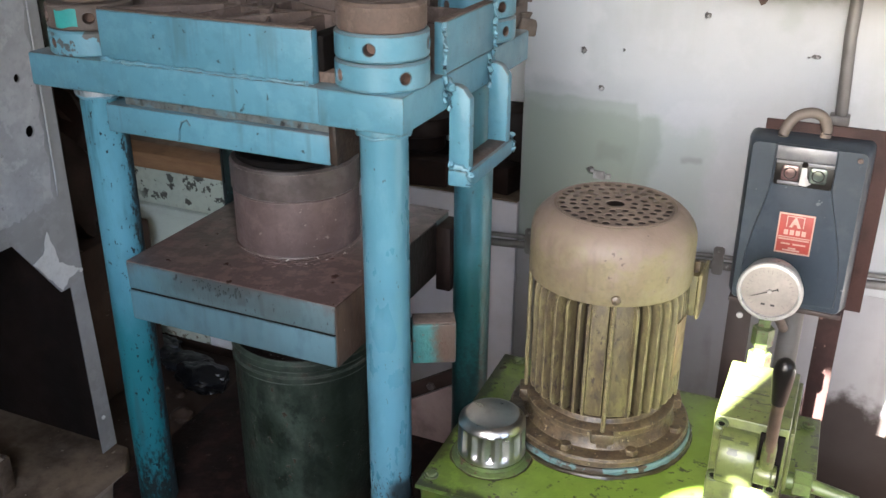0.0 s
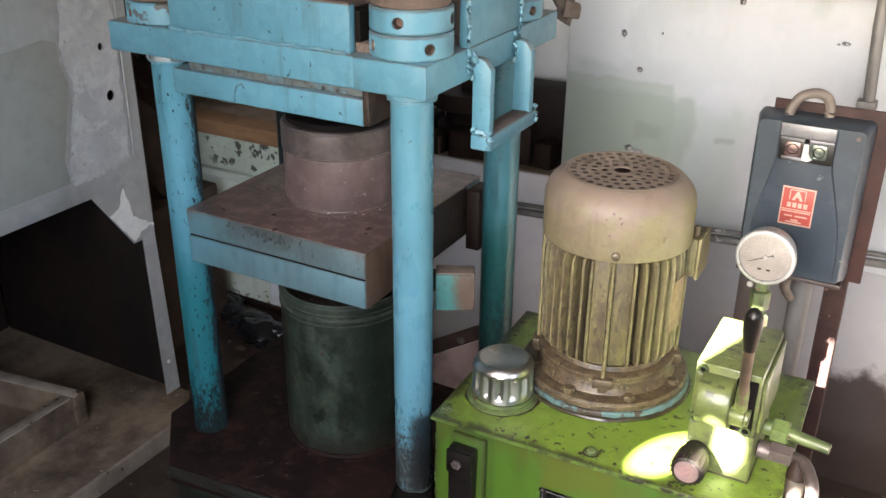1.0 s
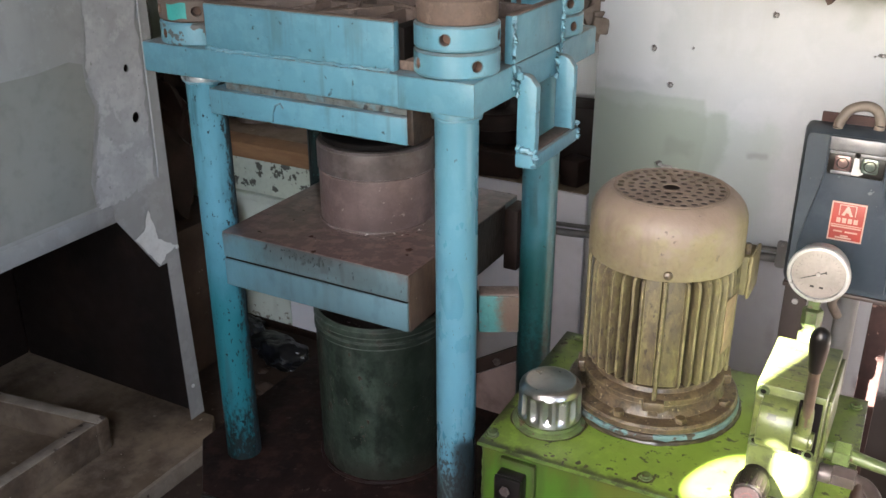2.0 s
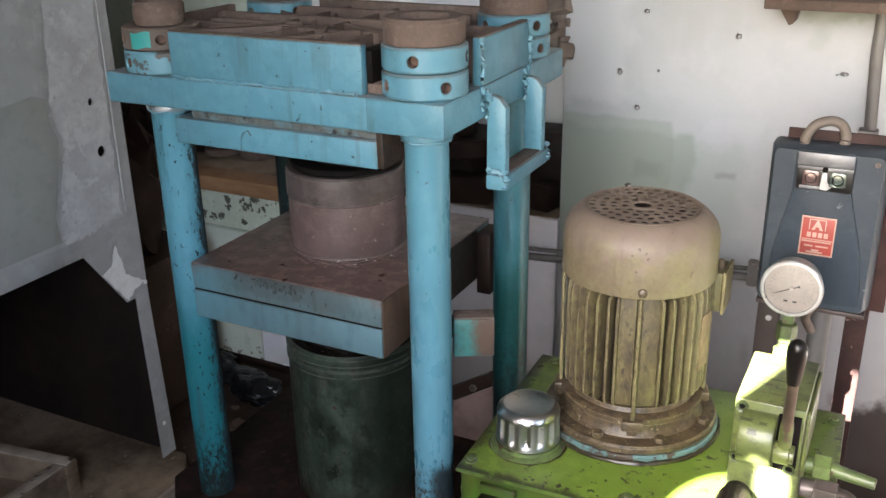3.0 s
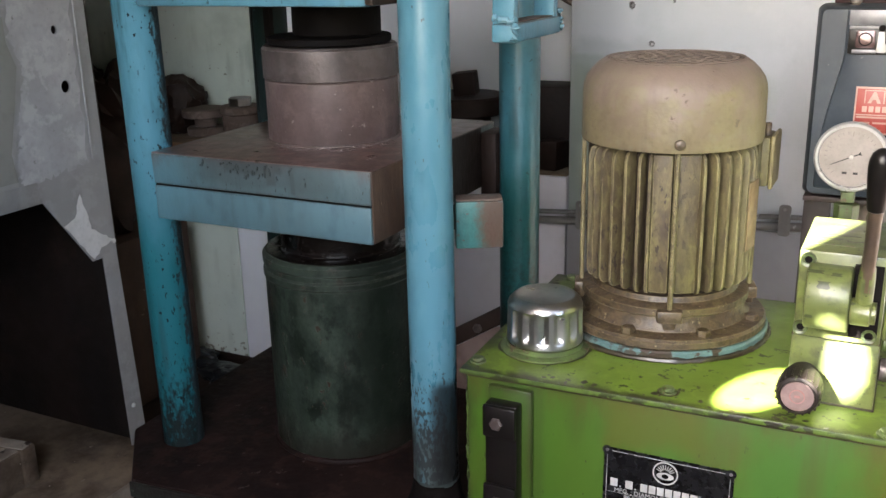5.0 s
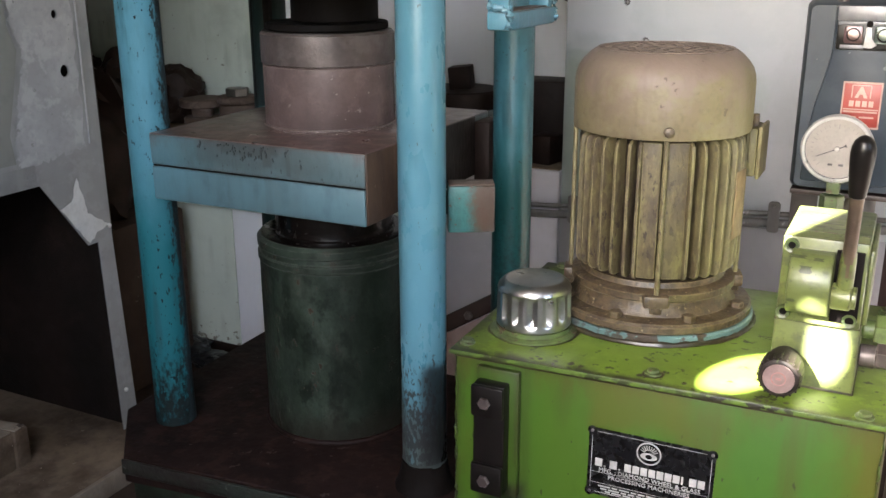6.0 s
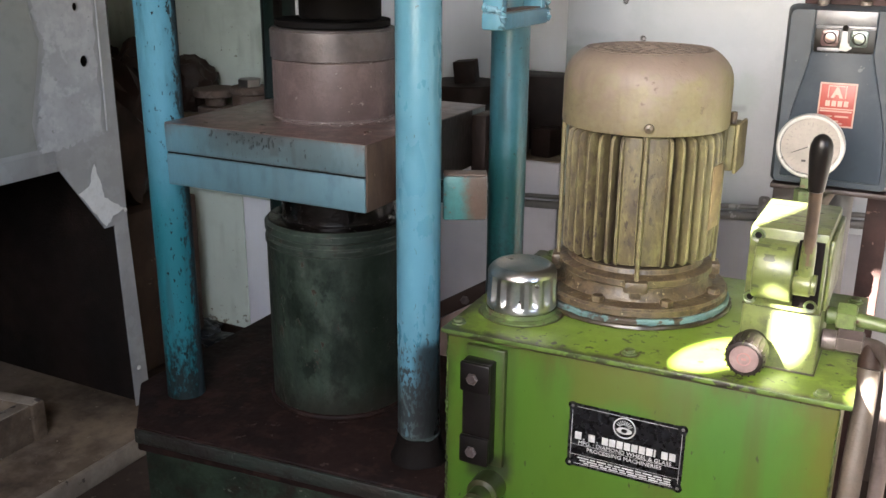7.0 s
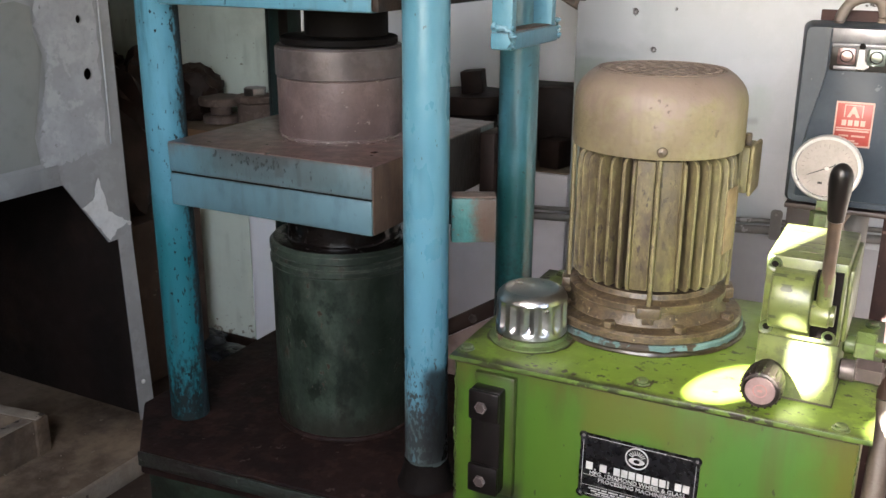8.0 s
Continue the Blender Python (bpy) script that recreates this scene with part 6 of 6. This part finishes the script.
part("pivot_shaft", lathe([(0, 0), (0.014, 0), (0.015, 0.002), (0.015, 0.020), (0.0125, 0.0215), (0.0125, 0.026), (0, 0.0265)], (VX0 + 0.0585, VY - 0.018, 0.857), "x", 24), M["green_pale"], valve)
part("socket", tube([(-0.019, VY - 0.017, 0.858), (-0.018, VY - 0.026, 0.900), (-0.0178, VY - 0.0285, 0.912)], [0.0090, 0.0088, 0.0080], 14), M["green_pale"], valve)
L0, L1 = Vector((-0.018, 1.046, 0.885)), Vector((-0.016, 1.014, 1.046))
lever = part("lever_rod", tube([L0, L0.lerp(L1, 0.59)], [0.0068, 0.0075], 14), M["rod"], valve, "worn brown lever rod")
gp = [(0.575, 0.0070), (0.585, 0.0088), (0.64, 0.0098), (0.72, 0.0110), (0.80, 0.0121), (0.87, 0.0127), (0.925, 0.0120), (0.965, 0.0095), (0.99, 0.0052), (1.0, 0.0015)]
part("grip", tube([L0.lerp(L1, u) for u, r in gp], [r for u, r in gp], 20), M["plastic_black"], lever, "glossy black plastic grip")

# relief valve knob in front of the block
kn = part("knob", lathe([(0, 0.0), (0.019, 0.0), (0.019, 0.014), (0.0235, 0.018), (0.0245, 0.024), (0.0245, 0.050), (0.0225, 0.056), (0.0195, 0.0575), (0.0185, 0.0562), (0, 0.0562)], (-0.0745, 1.0827, 0.757), "y", 40), M["knob"], valve, "dark brown ribbed adjusting knob")
for k in range(20):
    a = 2 * math.pi * k / 20
    part("knob_rib", tube([(-0.0745 + 0.0240 * math.cos(a), 1.0827 - 0.029, 0.757 + 0.0240 * math.sin(a)), (-0.0745 + 0.0240 * math.cos(a), 1.0827 - 0.054, 0.757 + 0.0240 * math.sin(a))], 0.0013, 6), M["knob"], kn)
part("knob_disc", drum(0.0178, 0.0563, 0.0580, (-0.0745, 1.0827, 0.757), "y", 28, 0.0005), M["pink"], kn, "pale pink printed end disc")
part("disc_mark", lathe([(0.0085, 0.0580), (0.0085, 0.0583), (0.0072, 0.0583), (0.0072, 0.0580)], (-0.0745, 1.0827, 0.757), "y", 24, close=False), M["pink_mark"], kn)
part("disc_mark", box(-0.0775, -0.0715, 1.0243, 1.0247, 0.7555, 0.7585, 0), M["pink_mark"], kn)

# fittings on the side of the block and the hose
fit_ = thing("pipe_fittings", (0.03, 1.15, 0.76), "oily green pipe fittings on the side of the valve block", "fitting")
part("elbow_body", drum(0.012, 0, 0.03, (VX1 + 0.0015, 1.150, 0.788), "x", 16, 0.002), M["green_fit"], fit_)
part("union_nut", hexagon(0.019, 0.012, 0.036, (VX1 + 0.003, 1.150, 0.788), "x"), M["green_fit"], fit_)
part("valve_stem", tube([(0.038, 1.150, 0.788), (0.058, 1.147, 0.787), (0.100, 1.142, 0.785)], [0.010, 0.0095, 0.008], 14), M["green_fit"], fit_)
part("side_boss", drum(0.014, 0, 0.02, (VX1 + 0.0015, 1.128, 0.762), "x", 16, 0.002), M["steel_brown"], fit_)
part("lower_nut", hexagon(0.016, 0.018, 0.050, (VX1 + 0.002, 1.128, 0.764), "x"), M["steel_brown"], fit_, "bare brown union nut")
part("elbow_pipe", tube(curve_points([(0.050, 1.128, 0.764), (0.070, 1.118, 0.766), (0.084, 1.095, 0.762), (0.092, 1.080, 0.745), (0.094, 1.075, 0.70), (0.095, 1.07, 0.55)]), 0.0095, 14), M["steel_brown"], fit_)
hose = thing("hydraulic_hose", (0.07, 1.0, 0.0), "thick brown rubber hose hanging beside the tank", "hose")
part("hose_line", tube(curve_points([(0.0650, 1.112, 0.738), (0.0655, 1.098, 0.70), (0.0652, 1.078, 0.65), (0.0640, 1.058, 0.58), (0.0630, 1.048, 0.45), (0.0630, 1.044, 0.25), (0.0630, 1.04, 0.014)], 4), 0.0135, 16), M["hose"], hose)
part("ferrule", tube([(0.0640, 1.124, 0.768), (0.0648, 1.1165, 0.748), (0.0650, 1.1123, 0.7385)], [0.0100, 0.0146, 0.0146], 16), M["dark_rust"], hose, "dark crimped hose ferrule")

# ---------------------------------------------------------------- pressure gauge
GX, GY, GZ = -0.062, 1.385, 0.966
pg = thing("pressure_gauge", (GX, GY, 0.7268), "round pressure gauge with a cream dial on a green stem", "gauge")
case = part("gauge_case", lathe([(0, -0.004), (0.040, -0.004), (0.043, 0.0), (0.043, 0.020), (0.0472, 0.022), (0.0477, 0.026), (0.0477, 0.031), (0.0455, 0.033), (0.0418, 0.033), (0.0411, 0.029), (0.0411, 0.028)], (GX, GY, GZ), "y", 56, close=False), M["bezel"], pg, "pale enamelled gauge case with a bright rim")
face = part("dial", drum(0.0413, 0.0265, 0.0280, (GX, GY, GZ), "y", 48, 0.0003), M["dial"], pg, "cream dial face")
for k in range(25):
    a = radians(225 - 270 * k / 24)
    long = 0.0065 if k % 6 == 0 else 0.0035
    t = box(0.0345 - long, 0.0345, -0.0004, 0.0004, 0.0001, 0.0004, 0, m=pose(GX, GY - 0.0280, GZ, 90) @ pose(0, 0, 0, 0, 0, math.degrees(a)))
    part("tick", t, M["tick"], face)
nd = pose(GX, GY - 0.0285, GZ, 90) @ pose(0, 0, 0, 0, 0, 205)
part("needle", prism([(-0.013, -0.0028), (-0.010, -0.0008), (0.026, -0.0004), (0.030, 0.0), (0.026, 0.0004), (-0.010, 0.0008), (-0.013, 0.0028)], "z", 0.001, 0.0016, 0, m=nd), M["plastic_black"], pg, "thin black needle")
part("needle_hub", drum(0.0035, 0.0285, 0.0305, (GX, GY, GZ), "y", 14, 0.0005), M["steel"], pg)
for u in (-0.010, 0.004):
    part("dial_mark", box(GX + u, GX + u + 0.006, GY - 0.0284, GY - 0.0280, GZ - 0.024, GZ - 0.021, 0), M["plastic_black"], face)
part("neck", box(GX - 0.009, GX + 0.009, GY - 0.022, GY - 0.004, GZ - 0.066, GZ - 0.042, 0.002), M["green_fit"], pg)
part("union_nut", hexagon(0.0165, GZ - 0.100, GZ - 0.068, (GX, GY - 0.013, 0)), M["green_fit"], pg)
part("stem", drum(0.010, 0.727, GZ - 0.098, (GX, GY - 0.013, 0), seg=16), M["green_fit"], pg)
part("union_nut", hexagon(0.0175, GZ - 0.145, GZ - 0.112, (GX, GY - 0.013, 0)), M["green_fit"], pg)

# ---------------------------------------------------------------- starter box on its stand
stand = thing("starter_stand", (-0.04, 1.64, 0), "red oxide steel stand behind the tank carrying the starter", "stand")
part("back_plate", box(-0.118, 0.075, 1.5615, 1.5675, 0.86, 1.173, 0.0015), M["stand"], stand, "brown red steel back plate")
part("leg", box(-0.140, -0.098, 1.613, 1.619, 0.002, 1.10, 0.001), M["stand_dark"], stand, "dark brown flat leg")
part("leg", box(0.014, 0.052, 1.613, 1.619, 0.002, 1.15, 0.001), M["stand"], stand, "red oxide angle leg")
for x in (-0.112, 0.018):
    part("spacer", box(x, x + 0.012, 1.5678, 1.6127, 0.90, 1.09, 0.001), M["stand"], stand)
part("leg_flange", box(0.047, 0.052, 1.6192, 1.655, 0.002, 1.15, 0.001), M["stand"], stand)
part("leg_bolt", drum(0.006, 0, 0.004, (-0.118, 1.613, 0.79), "y", 12, 0.001), M["print"], stand)
part("post_pipe", tube([(-0.03, 1.66, 0.002), (-0.03, 1.66, 0.90)], 0.020, 16), M["conduit"], stand, "grey pipe post")
part("foot_rail", box(-0.16, 0.07, 1.66, 1.70, 0.0015, 0.04, 0.002), M["stand_dark"], stand)

st = thing("motor_starter", (-0.04, 1.55, 0.86), "slate blue motor starter box with push buttons and red label", "starter")
SX0, SX1, SZ0, SZ1 = -0.138, 0.050, 0.868, 1.1565
sb = bag()
# tapered pressed-steel cover, wider at the back
lo = round_rect(SX0, SX1, SZ0, SZ1, 0.010)
hi = round_rect(SX0 + 0.007, SX1 - 0.007, SZ0 + 0.006, SZ1 - 0.004, 0.010)
rows_ = [[sb.verts.new((u, y, v)) for u, v in o] for y, o in ((1.5610, lo), (1.545, lo), (1.541, lo), (1.510, hi), (1.505, round_rect(SX0 + 0.0095, SX1 - 0.0095, SZ0 + 0.0085, SZ1 - 0.0065, 0.009)))]
for a, b in zip(rows_, rows_[1:]):
    for i in range(len(a)):
        j = (i + 1) % len(a)
        sb.faces.new((a[i], a[j], b[j], b[i]))
sb.faces.new(rows_[-1])
sb.faces.new(list(reversed(rows_[0])))
cover = part("cover", sb, M["starter"], st)
part("bottom_lip", box(SX0 + 0.004, SX1 - 0.004, 1.520, 1.561, SZ0 - 0.009, SZ0 - 0.0005, 0.002), M["stand_dark"], cover, "dark lip under the starter cover")
part("raised_panel", prism([(-0.094, 1.1515), (-0.002, 1.1515), (-0.002, 1.085), (0.004, 1.060), (0.018, 1.010), (0.028, 0.965), (0.032, 0.92), (0.032, 0.886), (-0.119, 0.886), (-0.119, 0.93), (-0.116, 0.965), (-0.110, 1.005), (-0.098, 1.060), (-0.094, 1.085)], "y", 1.4985, 1.5120, 0.004), M["starter"], cover, "flared raised front of the cover")
part("silver_strip", box(-0.091, -0.004, 1.4965, 1.4984, 1.129, 1.1505, 0.0008), M["starter_lit"], cover, "bright silver strip over the buttons")
pn = part("button_plate", prism(round_rect(-0.090, -0.003, 1.088, 1.1288, 0.004), "y", 1.4945, 1.4984, 0.0006), M["plastic_black"], cover, "black push button plate")
part("silver_frame", box(-0.089, -0.004, 1.4935, 1.4944, 1.1235, 1.1285, 0.0003), M["starter_lit"], pn)
part("silver_frame", box(-0.084, -0.052, 1.4935, 1.4944, 1.0895, 1.0950, 0.0003), M["starter_lit"], pn)
for x, mt in ((-0.067, M["button_red"]), (-0.0255, M["button_green"])):
    part("button", prism(round_rect(x - 0.0130, x + 0.0130, 1.0975, 1.1225, 0.004), "y", 1.489, 1.4943, 0.001), mt, pn, "square glossy push button")
    part("button_ring", lathe([(0.0078, 0), (0.0088, 0.0012), (0.0098, 0.0)], (x, 1.4889, 1.110), "y", 24, close=False), M["plastic_black"], pn)
part("lock_tab", prism([(-0.0505, 1.1205), (-0.043, 1.1205), (-0.041, 1.104), (-0.034, 1.096), (-0.041, 1.091), (-0.052, 1.092), (-0.051, 1.104)], "y", 1.490, 1.4930, 0.0006), M["print"], pn, "bent bright tab between the buttons")
part("lock_screw", drum(0.0045, 0, 0.004, (-0.0465, 1.4940, 1.1255), "y", 12, 0.001), M["black"], pn)
LX0, LX1, LZ0, LZ1 = -0.0725, -0.0180, 0.973, 1.042
lb = part("red_label", box(LX0, LX1, 1.4968, 1.4984, LZ0, LZ1, 0.0004), M["red"], cover, "red rectangular maker's label")
for a, b, c, d in ((LX0, LX1, LZ0, LZ0 + 0.0026), (LX0, LX1, LZ1 - 0.0026, LZ1), (LX0, LX0 + 0.0022, LZ0 + 0.0027, LZ1 - 0.0027), (LX1 - 0.0022, LX1, LZ0 + 0.0027, LZ1 - 0.0027), (LX0 + 0.003, LX1 - 0.003, 1.0005, 1.0022)):
    part("label_line", box(a, b, 1.4964, 1.4967, c, d, 0), M["label_line"], lb)
part("label_mark", prism([(-0.0555, 1.0185), (-0.0505, 1.0185), (-0.0485, 1.0235), (-0.0445, 1.0235), (-0.0425, 1.0185), (-0.0375, 1.0185), (-0.0450, 1.0350), (-0.0480, 1.0350)], "y", 1.4962, 1.4967, 0), M["label_line"], lb)
for a, b, c, d in ((-0.060, -0.0585, 1.0185, 1.0375), (-0.0345, -0.033, 1.0185, 1.0375), (-0.0583, -0.0347, 1.0362, 1.0375)):
    part("label_line", box(a, b, 1.4963, 1.4967, c, d, 0), M["label_line"], lb)
for u in range(4):
    part("label_bar", box(-0.062 + u * 0.0090, -0.0555 + u * 0.0090, 1.4963, 1.4967, 1.0055, 1.0140, 0), M["label_line"], lb)
for v, a, b in ((0.9965, -0.069, -0.022), (0.9885, -0.064, -0.050), (0.9885, -0.046, -0.026), (0.981, -0.052, -0.040), (0.9775, -0.060, -0.034)):
    part("label_bar", box(a, b, 1.4963, 1.4967, v, v + 0.0026, 0), M["label_line"], lb)
part("corner_screw", drum(0.0045, 0, 0.003, (0.030, 1.5048, 1.139), "y", 12, 0.001), M["steel_brown"], cover)
cb = thing("starter_cable", (-0.05, 1.58, 1.157), "tan cable looping out of the starter top", "cable")
part("cable_loop", tube(curve_points([(-0.088, 1.536, 1.150), (-0.086, 1.537, 1.166), (-0.074, 1.541, 1.186), (-0.052, 1.545, 1.194), (-0.034, 1.548, 1.188), (-0.026, 1.550, 1.170), (-0.027, 1.550, 1.15)]), 0.0085, 14), M["cable"], cb)
part("cable_tail", tube(curve_points([(-0.04, 1.545, 0.8585), (-0.05, 1.556, 0.83), (-0.04, 1.590, 0.79)]), 0.0085, 12), M["cable"], cb)

# ---------------------------------------------------------------- grey machine guard and the concrete trough
guard = thing("machine_guard", (-1.635, 1.3, 0.1), "grey sheet-metal machine guard with holes and patched primer", "machine guard")
PX = -1.630
out = [(0.55, 0.752), (1.350, 0.752), (1.462, 0.588), (1.492, 0.588), (1.503, 0.096), (1.554, 0.096), (1.535, 0.58), (1.531, 1.75), (0.55, 1.75)]


HOLES = [[(1.452 + 0.0125 * math.cos(a), 0.986 + 0.0135 * math.sin(a)) for a in [2 * math.pi * i / 16 for i in range(16)]],
         [(1.442 + 0.0085 * math.cos(a), 1.106 + 0.0095 * math.sin(a)) for a in [2 * math.pi * i / 14 for i in range(14)]]]


def panel_mesh(edge, x, thick):
    """A sheet in the plane of the guard, with its two holes cut through."""
    bm = bag()
    edges = []
    for lp in [edge] + HOLES:
        vs = [bm.verts.new((x, u, v)) for u, v in lp]
        edges += [bm.edges.new((vs[i], vs[(i + 1) % len(vs)])) for i in range(len(vs))]
    bmesh.ops.triangle_fill(bm, use_beauty=True, use_dissolve=False, edges=edges)
    bmesh.ops.solidify(bm, geom=list(bm.faces), thickness=thick)
    return bm


side = part("side_panel", panel_mesh(out, PX, 0.003), M["panel"], guard, "grey painted guard side panel")
part("fold", box(PX - 0.05, PX - 0.0005, 1.525, 1.528, 0.62, 1.74, 0.0005), M["panel"], guard)
part("seam", tube([(PX + 0.0040, 1.497, 0.82), (PX + 0.0040, 1.499, 1.0), (PX + 0.0040, 1.503, 1.74)], 0.0022, 6), M["panel_patch"], side)
part("hem", box(PX + 0.0036, PX + 0.0050, 0.56, 1.340, 0.754, 0.800, 0.0006), M["panel"], side)
part("primer_patch", panel_mesh(torn([(1.375, 1.74), (1.345, 1.30), (1.325, 1.10), (1.350, 1.03), (1.320, 0.93), (1.300, 0.82), (1.320, 0.79), (1.40, 0.808), (1.485, 0.815), (1.488, 1.2), (1.492, 1.74)], 0.006, 4, 12), PX + 0.0032, 0.0002),
     M["panel_patch"], side, "lighter grey primer patch round the holes")
part("filler_patch", prism(torn([(1.447, 0.750), (1.425, 0.700), (1.392, 0.690), (1.429, 0.640), (1.465, 0.592), (1.489, 0.615), (1.528, 0.624), (1.500, 0.642), (1.468, 0.664), (1.458, 0.707)], 0.002, 9, 4), "x", PX + 0.0034, PX + 0.0044, 0), M["white_patch"], side, "white filler at the torn corner")
for y, z in ((1.526, 0.620), (1.520, 0.200)):
    part("rivet", lathe([(0, 0.003), (0.006, 0.003), (0.0055, 0.006), (0.003, 0.0075), (0, 0.008)], (PX, y, z), "x", 12), M["white_patch"], side)
part("dark_panel", prism([(0.6, 1.13), (1.107, 1.144), (1.191, 1.143), (1.282, 1.152), (1.318, 1.140), (1.318, 1.09), (1.334, 1.04), (1.312, 0.95), (1.290, 0.87), (1.296, 0.81), (0.6, 0.81)], "x", PX + 0.0031, PX + 0.0035, 0),
     mat("olive_stain", (0.235, 0.24, 0.23), (0.205, 0.21, 0.198), 3, 0.45, metal=0.1, bump=0.06, bump_scale=30), side, "darker oily area of the panel")
# closed body behind the guard; near-black base and sheet added for the cavity's shade
part("machine_body", box(-2.5, -1.70, 0.55, 1.50, 0.80, 1.74, 0.004), M["dark_rust"], guard, "dark machine body behind the guard")
part("machine_base", box(-3.3, -2.42, 0.3, 1.59, 0.0505, 0.7995, 0.004), M["shadowy"], guard, "near-black base block added for the shaded cavity")
part("machine_shaft", drum(0.05, 0, 0.55, (-2.4, 1.1, 0.62), "x", 24), M["dark_rust"], guard)
part("rear_sheet", box(-2.415, -1.69, 1.590, 1.595, 0.0505, 1.74, 0.001), M["shadowy"], guard, "near-black rear sheet added for the shaded cavity")

structure("plinth", prism([(-3.3, 0.30), (-1.575, 0.30), (-1.563, 1.50), (-1.64, 1.60), (-3.3, 1.60)], "z", 0.0, 0.05, 0.004), M["trough"], "low stained concrete plinth under the machine", "plinth")
structure("plinth_edge", roughen(box(-0.010, 0.002, 0.0, 1.19, 0.001, 0.053, 0.003, m=pose(-1.570, 0.305, 0, 0, 0, -0.6)), 0.004, 0.04), M["worn_edge"], "chipped pale concrete edge along the plinth", "kerb")
tr = thing("coolant_trough", (-1.95, 1.15, 0.05), "open stained concrete coolant trough on the plinth", "trough")
T, T_SIDE = pose(-1.782, 1.349, 0.0505, 0, 0, 8.5), pose(-1.782, 1.349, 0.0505, 0, 0, 1.0)
for k, (m_, b) in enumerate(((T, (-0.55, 0.0, -0.045, 0.0)), (T_SIDE, (-0.042, 0.001, -0.56, -0.0445)), (T_SIDE, (-0.55, 0.0, -0.605, -0.5605)), (T_SIDE, (-0.55, -0.505, -0.56, -0.12)))):
    w = part("trough_wall", roughen(box(b[0], b[1], b[2], b[3], 0, 0.098 + 0.001 * k, 0.006, m=m_), 0.004, 0.05), M["trough"], tr)
    part("worn_rim", roughen(box(b[0] + 0.004, b[1] - 0.004, b[2] + 0.004, b[3] - 0.004, 0.096 + 0.001 * k, 0.1015 + 0.001 * k, 0.002, m=m_), 0.003, 0.04), M["worn_edge"], w)
part("trough_bottom", box(-0.504, -0.0425, -0.56, -0.050, 0.0, 0.02, 0, m=T_SIDE), M["trough"], tr)
rnd = random.Random(21)
for k in range(26):
    x, y = rnd.uniform(-1.45, -1.2), rnd.uniform(0.75, 1.05)
    if k % 2:
        x, y = rnd.uniform(-2.0, -1.2), rnd.uniform(1.65, 2.1)
    s = rnd.uniform(0.012, 0.035)
    solid("rubble", lump(x, y, 0.0005, s, s * rnd.uniform(0.7, 1.2), s * 0.6, k), M["floor"], "small lump of concrete rubble on the floor", "rubble", group="rubble on the floor")
